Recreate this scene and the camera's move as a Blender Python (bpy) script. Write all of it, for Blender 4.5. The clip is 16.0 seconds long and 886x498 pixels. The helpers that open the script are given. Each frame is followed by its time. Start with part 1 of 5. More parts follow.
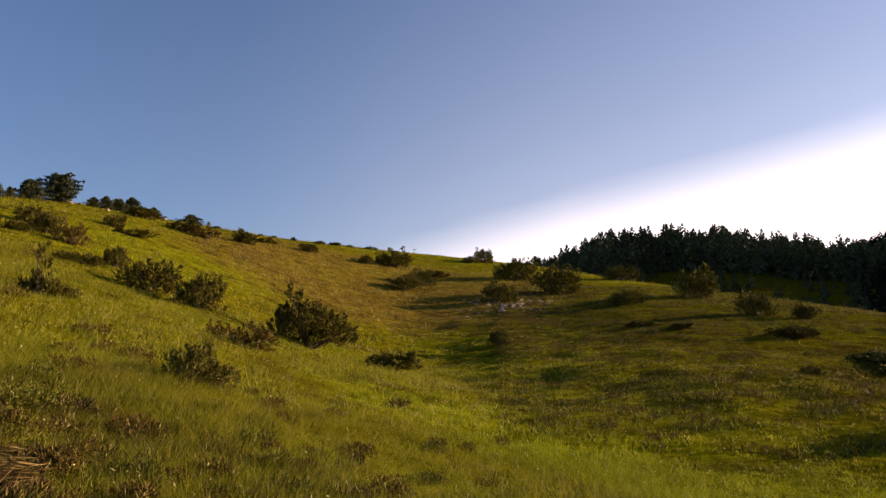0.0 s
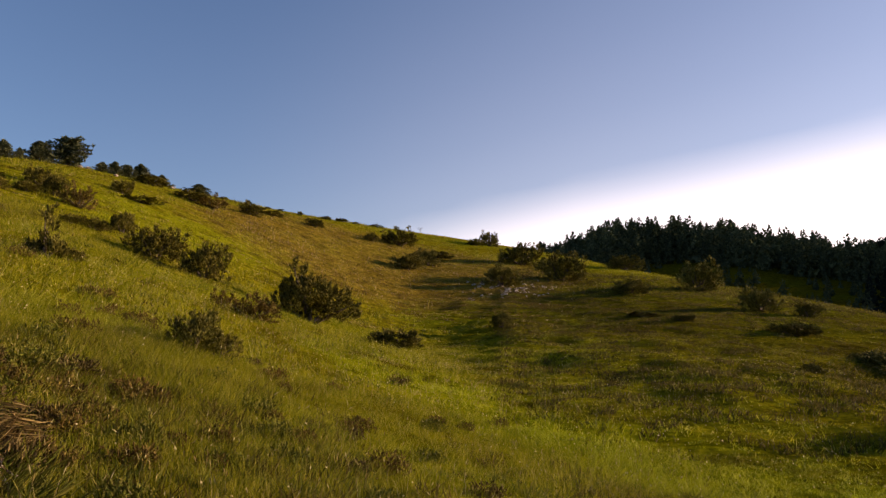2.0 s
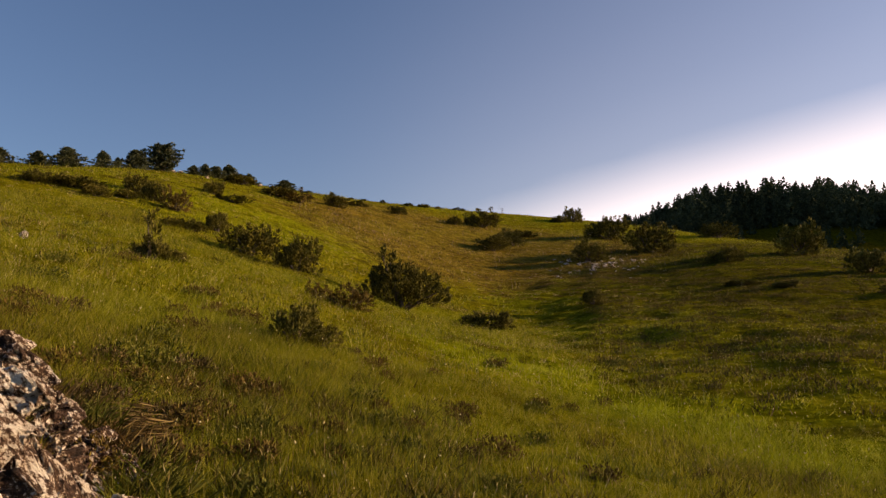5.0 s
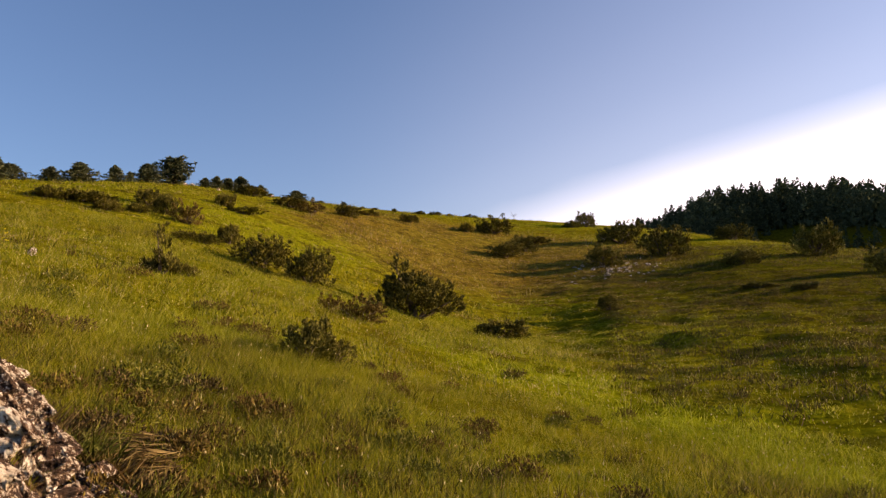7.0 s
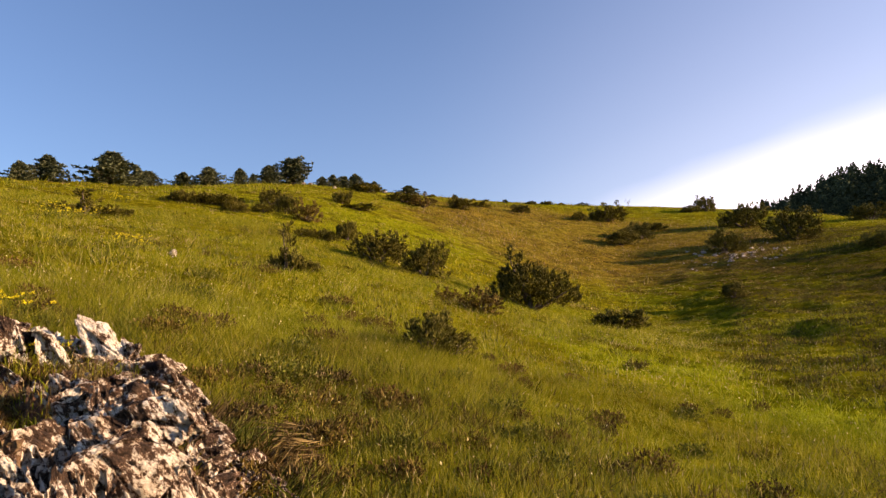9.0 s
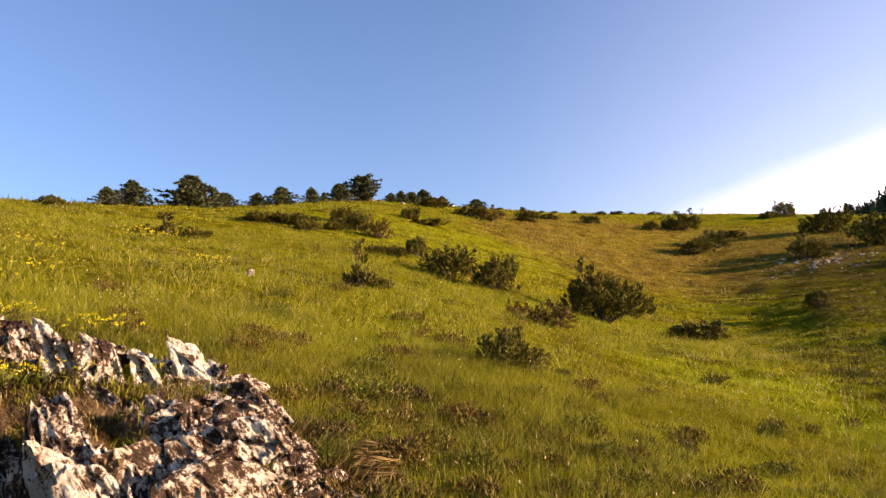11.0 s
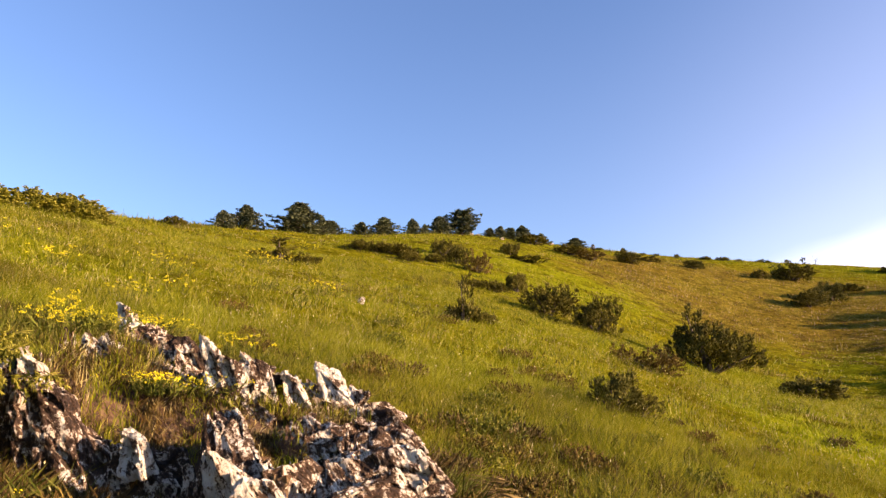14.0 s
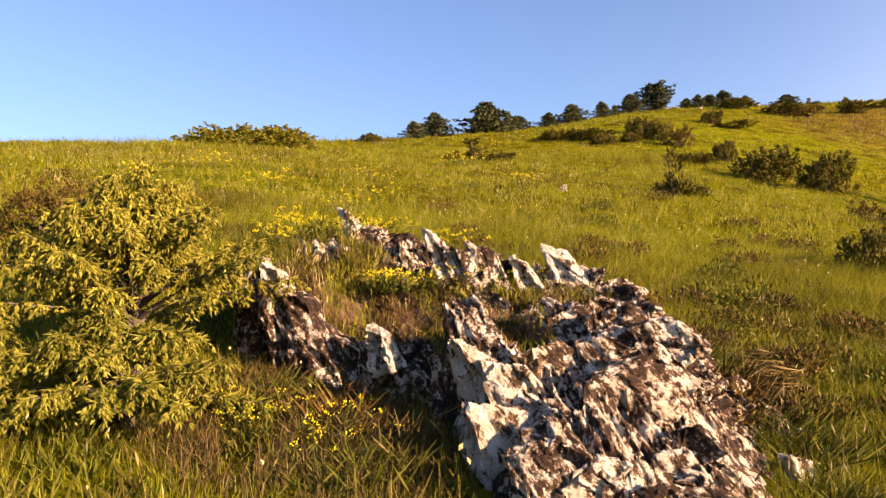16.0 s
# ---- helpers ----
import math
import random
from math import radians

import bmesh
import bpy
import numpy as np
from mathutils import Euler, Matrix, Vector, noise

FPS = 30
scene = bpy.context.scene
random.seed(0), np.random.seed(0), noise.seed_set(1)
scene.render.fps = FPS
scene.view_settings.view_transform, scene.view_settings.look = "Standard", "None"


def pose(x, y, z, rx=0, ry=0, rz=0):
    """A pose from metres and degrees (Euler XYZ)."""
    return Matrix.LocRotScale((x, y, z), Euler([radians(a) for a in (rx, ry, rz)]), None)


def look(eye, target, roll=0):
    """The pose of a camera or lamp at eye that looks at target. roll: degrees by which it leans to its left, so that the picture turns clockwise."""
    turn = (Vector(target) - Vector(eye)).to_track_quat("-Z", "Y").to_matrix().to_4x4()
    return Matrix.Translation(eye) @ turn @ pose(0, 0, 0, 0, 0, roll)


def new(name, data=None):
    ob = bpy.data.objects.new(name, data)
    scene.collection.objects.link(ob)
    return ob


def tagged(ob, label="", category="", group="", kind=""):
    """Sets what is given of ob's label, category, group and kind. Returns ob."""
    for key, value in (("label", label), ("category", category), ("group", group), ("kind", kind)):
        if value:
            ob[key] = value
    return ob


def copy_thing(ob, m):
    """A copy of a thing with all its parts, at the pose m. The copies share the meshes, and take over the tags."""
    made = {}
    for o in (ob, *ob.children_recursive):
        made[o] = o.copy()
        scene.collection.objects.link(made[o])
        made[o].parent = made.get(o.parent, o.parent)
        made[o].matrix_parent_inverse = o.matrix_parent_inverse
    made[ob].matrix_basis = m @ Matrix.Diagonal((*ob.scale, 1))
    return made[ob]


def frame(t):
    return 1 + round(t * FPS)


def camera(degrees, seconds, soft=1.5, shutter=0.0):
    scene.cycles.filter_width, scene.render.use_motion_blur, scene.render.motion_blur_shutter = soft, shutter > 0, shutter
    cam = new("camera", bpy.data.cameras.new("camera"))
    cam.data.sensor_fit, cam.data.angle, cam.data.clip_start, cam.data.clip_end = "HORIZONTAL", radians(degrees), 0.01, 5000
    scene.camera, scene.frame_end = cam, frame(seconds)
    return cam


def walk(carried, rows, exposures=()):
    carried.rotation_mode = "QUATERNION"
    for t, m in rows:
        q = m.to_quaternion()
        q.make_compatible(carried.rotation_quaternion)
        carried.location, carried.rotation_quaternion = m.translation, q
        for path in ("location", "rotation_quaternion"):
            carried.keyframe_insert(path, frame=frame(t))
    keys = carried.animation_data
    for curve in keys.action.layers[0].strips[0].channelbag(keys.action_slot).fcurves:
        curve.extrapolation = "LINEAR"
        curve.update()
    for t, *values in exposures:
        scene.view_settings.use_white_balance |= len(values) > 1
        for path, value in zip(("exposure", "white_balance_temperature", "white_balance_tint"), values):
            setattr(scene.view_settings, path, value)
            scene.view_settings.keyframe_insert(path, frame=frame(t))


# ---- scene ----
cam = camera(62.2, 16.0, 1.35)
PATH = [
    (0, pose(0.000, 0.000, -0.000, 101.00, 0.99, 0.10)),
    (0.5, pose(-0.037, 0.047, -0.003, 101.30, 0.81, -0.10)),
    (1, pose(-0.037, 0.027, -0.008, 101.32, 0.82, 0.87)),
    (1.5, pose(-0.027, 0.020, -0.004, 101.23, -0.77, 0.12)),
    (2, pose(-0.033, 0.037, -0.021, 99.53, -1.70, 0.03)),
    (2.5, pose(0.001, 0.062, -0.012, 98.30, -2.40, -1.56)),
    (3, pose(0.014, 0.144, -0.035, 97.00, -1.58, -5.06)),
    (3.5, pose(-0.019, 0.223, -0.027, 97.54, -1.66, -7.35)),
    (4, pose(-0.069, 0.224, -0.012, 98.38, -0.57, -3.68)),
    (4.5, pose(-0.122, 0.150, -0.006, 99.14, 0.13, 3.52)),
    (4.7, pose(-0.150, 0.129, 0.000, 98.01, 0.36, 6.42)),
    (7, pose(-0.259, 0.459, 0.101, 98.63, 1.76, 8.04)),
    (7.5, pose(-0.245, 0.438, 0.108, 99.03, 1.30, 9.72)),
    (8, pose(-0.262, 0.447, 0.096, 97.82, 1.74, 11.41)),
    (8.5, pose(-0.289, 0.406, 0.108, 97.57, 1.89, 14.06)),
    (9, pose(-0.337, 0.383, 0.119, 98.23, 2.07, 16.86)),
    (11.5, pose(-0.360, 0.320, 0.154, 99.52, 1.66, 23.64)),
    (12, pose(-0.397, 0.317, 0.155, 99.57, 0.52, 25.30)),
    (12.5, pose(-0.461, 0.247, 0.192, 99.49, 0.49, 27.87)),
    (13, pose(-0.482, 0.138, 0.199, 99.32, 1.15, 32.66)),
    (13.5, pose(-0.547, 0.116, 0.237, 101.65, 0.68, 31.61)),
    (14, pose(-0.604, 0.084, 0.165, 102.22, -1.82, 28.98)),
    (14.5, pose(-0.701, 0.034, 0.207, 102.83, -0.44, 35.13)),
    (15, pose(-0.799, -0.035, 0.184, 100.40, -0.43, 40.69)),
    (15.5, pose(-0.930, 0.018, 0.113, 96.11, 0.81, 40.81)),
    (16, pose(-0.978, 0.296, 0.093, 94.28, 3.17, 44.89)),
]
EXPOSURES = [(0, 0.84, 7300, 25), (3.5, 0.64, 7400, 25), (4.7, 0.54, 7500, 25), (7, 1.05, 7300, 26), (9, 1.3, 7250, 27), (12.5, 1.66, 7000, 28), (14.5, 1.67, 6950, 29), (16, 1.68, 7400, 31)]
walk(cam, PATH, EXPOSURES)

# ---- sky and sun ----
SUN_BEARING, SUN_HEIGHT = 76.0, 13.5
world = bpy.data.worlds.new("sky")
scene.world = world
world.use_nodes = True
wn = world.node_tree.nodes
sky = wn.new("ShaderNodeTexSky")
sky.sky_type = "NISHITA"
sky.sun_disc = False
sky.sun_elevation, sky.sun_rotation = radians(SUN_HEIGHT), radians(SUN_BEARING)
sky.altitude, sky.air_density, sky.dust_density, sky.ozone_density = 600, 1.1, 1.4, 4.5
wn["Background"].inputs["Strength"].default_value = 0.096
world.node_tree.links.new(sky.outputs[0], wn["Background"].inputs["Color"])

sun_way = Vector((math.sin(radians(SUN_BEARING)) * math.cos(radians(SUN_HEIGHT)), math.cos(radians(SUN_BEARING)) * math.cos(radians(SUN_HEIGHT)), math.sin(radians(SUN_HEIGHT))))
lamp = bpy.data.lights.new("sun", "SUN")
lamp.energy, lamp.angle, lamp.color = 5.0, radians(0.6), (1.0, 0.79, 0.52)
sun = new("sun", lamp)
sun.matrix_world = look(sun_way * 100, (0, 0, 0))

# a bank of thin white cloud low in the sky towards the sun
VEIL = bpy.data.materials.new("thin_cloud")
VEIL.use_nodes = True
vn, vl = VEIL.node_tree.nodes, VEIL.node_tree.links
vn.remove(vn["Principled BSDF"])
uv, split, fade = vn.new("ShaderNodeTexCoord"), vn.new("ShaderNodeSeparateXYZ"), vn.new("ShaderNodeValToRGB")
clear, glow, veil_mix = vn.new("ShaderNodeBsdfTransparent"), vn.new("ShaderNodeEmission"), vn.new("ShaderNodeMixShader")
glow.inputs["Color"].default_value, glow.inputs["Strength"].default_value = (0.98, 0.95, 0.96, 1), 1.0
fade.color_ramp.interpolation = "LINEAR"
fade.color_ramp.elements[0].position, fade.color_ramp.elements[0].color = 0.10, (1, 1, 1, 1)
fade.color_ramp.elements[1].position, fade.color_ramp.elements[1].color = 1.0, (0, 0, 0, 1)
for place, veil in ((0.18, 0.94), (0.26, 0.76), (0.34, 0.52), (0.42, 0.31), (0.5, 0.145), (0.58, 0.10), (0.67, 0.068), (0.77, 0.042), (0.88, 0.019), (0.94, 0.008)):
    fade.color_ramp.elements.new(place).color = (veil, veil, veil, 1)
vl.new(uv.outputs["UV"], split.inputs[0])
vl.new(split.outputs["Y"], fade.inputs[0])
sides, both = vn.new("ShaderNodeValToRGB"), vn.new("ShaderNodeMath")
sides.color_ramp.interpolation = "B_SPLINE"
sides.color_ramp.elements[0].color, sides.color_ramp.elements[1].color = (0, 0, 0, 1), (0, 0, 0, 1)
for bearing, veil in ((-44, 0.02), (-30, 0.10), (-18, 0.30), (-8, 0.62), (4, 0.92), (16, 1.0), (34, 1.0), (48, 0.9)):
    sides.color_ramp.elements.new((bearing + 60) / 130).color = (veil, veil, veil, 1)
both.operation = "MULTIPLY"
vl.new(split.outputs["X"], sides.inputs[0])
vl.new(fade.outputs[0], both.inputs[0])
vl.new(sides.outputs[0], both.inputs[1])
vl.new(both.outputs[0], veil_mix.inputs[0])
vl.new(clear.outputs[0], veil_mix.inputs[1])
vl.new(glow.outputs[0], veil_mix.inputs[2])
vl.new(veil_mix.outputs[0], vn["Material Output"].inputs["Surface"])
cloud = bpy.data.meshes.new("cloud_bank")
nu, nv = 90, 36
bearings = np.linspace(-60, 70, nu)
rims = np.interp(bearings, [-60, -34, -18, -10, -4, 3, 10, 19, 27, 40, 70], [1, 2.5, 5.6, 9.2, 11.7, 13.6, 15.2, 16.6, 17.8, 19.4, 21])
haze = np.interp(bearings, [-60, -34, -15, 5, 25, 40, 70], [26, 26, 26, 27, 30, 31, 31])
spots, uvs = [], []
for i in range(nu):
    for j in range(nv):
        s = j / (nv - 1)
        high = 2 + s * (rims[i] + haze[i] - 2)
        el, az = radians(high), radians(bearings[i])
        spots.append((4300 * math.cos(el) * math.sin(az), 4300 * math.cos(el) * math.cos(az), 4300 * math.sin(el)))
        uvs.append((i / (nu - 1), .5 + (high - rims[i]) / (18 if high < rims[i] else 2 * haze[i])))
quads = [(i * nv + j, (i + 1) * nv + j, (i + 1) * nv + j + 1, i * nv + j + 1) for i in range(nu - 1) for j in range(nv - 1)]
cloud.from_pydata(spots, [], quads)
layer = cloud.uv_layers.new(name="UVMap")
for loop in cloud.loops:
    layer.data[loop.index].uv = uvs[loop.vertex_index]
cloud.materials.append(VEIL)
tagged(new("backdrop", cloud), "bank of thin white cloud low in the sky", "sky", kind="structure")


# ---- materials ----
def ramp_of(nodes, stops):
    """A colour ramp node with (place, colour) stops."""
    node = nodes.new("ShaderNodeValToRGB")
    node.color_ramp.elements[0].position, node.color_ramp.elements[0].color = stops[0][0], (*stops[0][1], 1)
    node.color_ramp.elements[1].position, node.color_ramp.elements[1].color = stops[-1][0], (*stops[-1][1], 1)
    for at, colour in stops[1:-1]:
        node.color_ramp.elements.new(at).color = (*colour, 1)
    return node


def noise_at(nt, scale, detail=4.0, rough=0.55, stretch=None, kind="noise"):
    """A noise or cell texture in the thing's own metres."""
    n = nt.nodes
    co = n.new("ShaderNodeTexCoord")
    tex = n.new("ShaderNodeTexNoise" if kind == "noise" else "ShaderNodeTexVoronoi")
    tex.inputs["Scale"].default_value = scale
    if kind == "noise":
        tex.inputs["Detail"].default_value, tex.inputs["Roughness"].default_value = detail, rough
    if stretch:
        mp = n.new("ShaderNodeMapping")
        mp.inputs["Scale"].default_value, mp.inputs["Rotation"].default_value = stretch[0], stretch[1]
        nt.links.new(co.outputs["Object"], mp.inputs["Vector"])
        nt.links.new(mp.outputs[0], tex.inputs["Vector"])
    else:
        nt.links.new(co.outputs["Object"], tex.inputs["Vector"])
    return tex.outputs[0]


def blend(nt, how, factor, a, b):
    mix = nt.nodes.new("ShaderNodeMix")
    mix.data_type, mix.blend_type = "RGBA", how
    for socket, value in ((mix.inputs[0], factor), (mix.inputs[6], a), (mix.inputs[7], b)):
        if isinstance(value, (int, float)):
            socket.default_value = value
        elif isinstance(value, tuple):
            socket.default_value = (*value, 1)
        else:
            nt.links.new(value, socket)
    return mix.outputs[2]


def fresh(name, rough=0.8):
    m = bpy.data.materials.new(name)
    m.use_nodes = True
    b = m.node_tree.nodes["Principled BSDF"]
    b.inputs["Roughness"].default_value = rough
    b.inputs["Specular IOR Level"].default_value = 0.25
    return m, m.node_tree, b


def bumped(nt, b, height, strength, distance=0.02):
    bump = nt.nodes.new("ShaderNodeBump")
    bump.inputs["Strength"].default_value, bump.inputs["Distance"].default_value = strength, distance
    nt.links.new(height, bump.inputs["Height"])
    nt.links.new(bump.outputs[0], b.inputs["Normal"])


def blotch(nt, centre, radii, turn, edge=0.35):
    """A soft-edged oval of the meadow with a ragged rim: 1 inside, 0 outside."""
    n = nt.nodes
    co, mp, grad = n.new("ShaderNodeTexCoord"), n.new("ShaderNodeMapping"), n.new("ShaderNodeTexGradient")
    mp.vector_type = "TEXTURE"
    mp.inputs["Location"].default_value, mp.inputs["Rotation"].default_value, mp.inputs["Scale"].default_value = (*centre, 0), (0, 0, radians(turn)), (*radii, 1000)
    grad.gradient_type = "SPHERICAL"
    nt.links.new(co.outputs["Object"], mp.inputs["Vector"])
    nt.links.new(mp.outputs[0], grad.inputs["Vector"])
    ragged = n.new("ShaderNodeMath")
    ragged.operation = "MULTIPLY_ADD"
    nt.links.new(noise_at(nt, 0.35, 5, 0.65), ragged.inputs[0])
    ragged.inputs[1].default_value = 0.9
    nt.links.new(grad.outputs["Fac"], ragged.inputs[2])
    rim = ramp_of(nt.nodes, [(0.48, (0, 0, 0)), (0.48 + edge, (1, 1, 1))])
    nt.links.new(ragged.outputs[0], rim.inputs[0])
    return rim.outputs[0]


def meadow_tones(nt, colour):
    """Reddish heath high on the slope, the lush damp strip along the hollow, and painted slope shade."""
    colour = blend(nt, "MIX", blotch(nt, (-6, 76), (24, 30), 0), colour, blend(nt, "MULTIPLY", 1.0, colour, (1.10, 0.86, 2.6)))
    # duller heath turf on the right-hand slope, its shade painted into the colour too
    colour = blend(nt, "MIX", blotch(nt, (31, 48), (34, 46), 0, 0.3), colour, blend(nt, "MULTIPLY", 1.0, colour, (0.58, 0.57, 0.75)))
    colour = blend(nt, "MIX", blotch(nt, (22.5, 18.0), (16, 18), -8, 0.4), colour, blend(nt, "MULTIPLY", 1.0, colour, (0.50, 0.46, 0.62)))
    # dip below the wood turned from the sun: that shade is put into the colour
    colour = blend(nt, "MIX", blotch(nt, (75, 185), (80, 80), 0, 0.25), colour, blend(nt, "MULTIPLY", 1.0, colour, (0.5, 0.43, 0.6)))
    return blend(nt, "MIX", blotch(nt, (1.2, 14.6), (11.5, 3.0), -55), colour, blend(nt, "MULTIPLY", 1.0, colour, (1.08, 1.19, 0.9)))


def leafy(name, stops, patches, patch_scale, through_light=0.35, rough=0.6):
    """Leaves, needles and blades: every loose piece takes its own shade, and light comes through."""
    m, nt, b = fresh(name, rough)
    b.inputs["Specular IOR Level"].default_value = 0.04 if rough < 1 else 0.0
    geo = nt.nodes.new("ShaderNodeNewGeometry")
    shade = ramp_of(nt.nodes, stops)
    nt.links.new(geo.outputs["Random Per Island"], shade.inputs[0])
    spots = ramp_of(nt.nodes, patches)
    nt.links.new(noise_at(nt, patch_scale, 3), spots.inputs[0])
    colour = blend(nt, "MULTIPLY", 1.0, shade.outputs[0], spots.outputs[0])
    if name == "grass":
        tuft = ramp_of(nt.nodes, [(0.36, (0.66, 0.67, 0.6)), (0.5, (0.97, 0.96, 0.97)), (0.66, (1.12, 1.1, 1.25))])
        nt.links.new(noise_at(nt, 1.3, 5, 0.65), tuft.inputs[0])
        colour = blend(nt, "MULTIPLY", 0.8, colour, tuft.outputs[0])
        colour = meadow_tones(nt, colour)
    info = nt.nodes.new("ShaderNodeObjectInfo")
    own = ramp_of(nt.nodes, [(0, (0.82, 0.84, 0.8)), (1, (1.15, 1.12, 1.0))])
    nt.links.new(info.outputs["Random"], own.inputs[0])
    colour = blend(nt, "MULTIPLY", 1.0, colour, own.outputs[0])
    nt.links.new(colour, b.inputs["Base Color"])
    trans = nt.nodes.new("ShaderNodeBsdfTranslucent")
    nt.links.new(colour, trans.inputs["Color"])
    mix = nt.nodes.new("ShaderNodeMixShader")
    mix.inputs[0].default_value = through_light
    nt.links.new(b.outputs[0], mix.inputs[1])
    nt.links.new(trans.outputs[0], mix.inputs[2])
    nt.links.new(mix.outputs[0], nt.nodes["Material Output"].inputs["Surface"])
    return m


PLAIN = [(0.35, (0.75, 0.75, 0.75)), (0.65, (1.2, 1.2, 1.2))]
GRASS = leafy("grass", [(0, (0.112, 0.132, 0.007)), (0.4, (0.228, 0.24, 0.012)), (0.78, (0.35, 0.325, 0.026)), (1, (0.46, 0.42, 0.11))],
              [(0.32, (0.86, 0.82, 0.8)), (0.5, (0.98, 0.98, 0.95)), (0.68, (1.05, 1.12, 1.0))], 0.22, 0.45)
HEATH = leafy("heath", [(0, (0.035, 0.035, 0.008)), (0.6, (0.075, 0.06, 0.015)), (1, (0.13, 0.095, 0.03))], [(0.35, (0.8, 0.8, 0.8)), (0.65, (1.2, 1.2, 1.2))], 0.3, 0.25)
STRAW = leafy("straw", [(0, (0.26, 0.19, 0.06)), (0.6, (0.42, 0.33, 0.13)), (1, (0.55, 0.47, 0.25))], PLAIN, 0.5, 0.3)
RUST = leafy("rusty_herb", [(0, (0.08, 0.05, 0.018)), (0.6, (0.155, 0.088, 0.028)), (1, (0.22, 0.16, 0.045))], PLAIN, 2.0, 0.25)
JUNIPER = leafy("juniper_needles", [(0, (0.048, 0.045, 0.009)), (0.6, (0.125, 0.108, 0.02)), (1, (0.235, 0.195, 0.042))], PLAIN, 1.2, 0.2)
JUNIPER_RUST = leafy("browned_juniper_needles", [(0, (0.06, 0.038, 0.012)), (0.6, (0.14, 0.092, 0.026)), (1, (0.22, 0.17, 0.04))], PLAIN, 1.2, 0.2)
JUNIPER_GOLD = leafy("golden_juniper_needles", [(0, (0.14, 0.145, 0.02)), (0.5, (0.34, 0.32, 0.045)), (1, (0.54, 0.48, 0.11))], PLAIN, 3.0, 0.5)
JUNIPER_OLIVE = leafy("olive_juniper_needles", [(0, (0.07, 0.066, 0.013)), (0.6, (0.16, 0.142, 0.028)), (1, (0.29, 0.245, 0.062))], PLAIN, 1.5, 0.25)
DEAD = leafy("withered_stems", [(0, (0.045, 0.03, 0.012)), (0.6, (0.115, 0.078, 0.03)), (1, (0.25, 0.18, 0.08))], PLAIN, 1.5, 0.2)
PINE = leafy("pine_needles", [(0, (0.055, 0.066, 0.036)), (0.6, (0.11, 0.125, 0.065)), (1, (0.19, 0.19, 0.105))], PLAIN, 0.8, 0.2)
WOODS = leafy("dark_conifer", [(0, (0.04, 0.052, 0.034)), (0.8, (0.075, 0.092, 0.053)), (1, (0.12, 0.135, 0.068))], PLAIN, 0.05, 0.0, 1.0)
# darker copy of the conifer colour: backlit shade and bluish haze painted in
SHADED_FAR_WOODS = leafy("shaded_far_conifer", [(0, (0.010, 0.015, 0.014)), (1, (0.015, 0.021, 0.019))], PLAIN, 0.02, 0.0, 1.0)
SPECK = leafy("seed_head", [(0, (0.40, 0.33, 0.14)), (0.6, (0.55, 0.48, 0.26)), (1, (0.70, 0.62, 0.40))], PLAIN, 4.0, 0.3)
PETAL = leafy("yellow_petal", [(0, (0.56, 0.48, 0.015)), (1, (0.80, 0.71, 0.035))], PLAIN, 4.0, 0.3)
HERB = leafy("green_herb", [(0, (0.065, 0.08, 0.012)), (0.6, (0.13, 0.14, 0.022)), (1, (0.23, 0.205, 0.05))], PLAIN, 2.0, 0.3)

BARK, nt, b = fresh("bark", 0.9)
shade = ramp_of(nt.nodes, [(0.3, (0.05, 0.035, 0.024)), (0.7, (0.16, 0.12, 0.09))])
nt.links.new(noise_at(nt, 25, 5, 0.6, ((1, 1, 0.2), (0, 0, 0))), shade.inputs[0])
nt.links.new(shade.outputs[0], b.inputs["Base Color"])
bumped(nt, b, noise_at(nt, 40, 4, 0.6, ((1, 1, 0.2), (0, 0, 0))), 0.6, 0.01)

TURF, nt, b = fresh("turf", 1.0)
b.inputs["Specular IOR Level"].default_value = 0.0
fine = ramp_of(nt.nodes, [(0.30, (0.050, 0.050, 0.004)), (0.48, (0.145, 0.14, 0.006)), (0.70, (0.265, 0.23, 0.013))])
nt.links.new(noise_at(nt, 3.5, 8, 0.72), fine.inputs[0])
broad = ramp_of(nt.nodes, [(0.36, (0.92, 0.86, 0.75)), (0.5, (0.95, 0.95, 0.9)), (0.62, (0.97, 1.06, 0.85))])
nt.links.new(noise_at(nt, 0.055, 4, 0.6), broad.inputs[0])
tone = blend(nt, "MULTIPLY", 1.0, fine.outputs[0], broad.outputs[0])
clump = ramp_of(nt.nodes, [(0.40, (0.55, 0.55, 0.5)), (0.55, (1.1, 1.1, 1.1))])
nt.links.new(noise_at(nt, 0.9, 5, 0.65), clump.inputs[0])
tone = blend(nt, "MULTIPLY", 0.8, tone, clump.outputs[0])
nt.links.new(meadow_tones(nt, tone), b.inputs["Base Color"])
bumped(nt, b, noise_at(nt, 2.2, 9, 0.75), 1.0, 0.22)



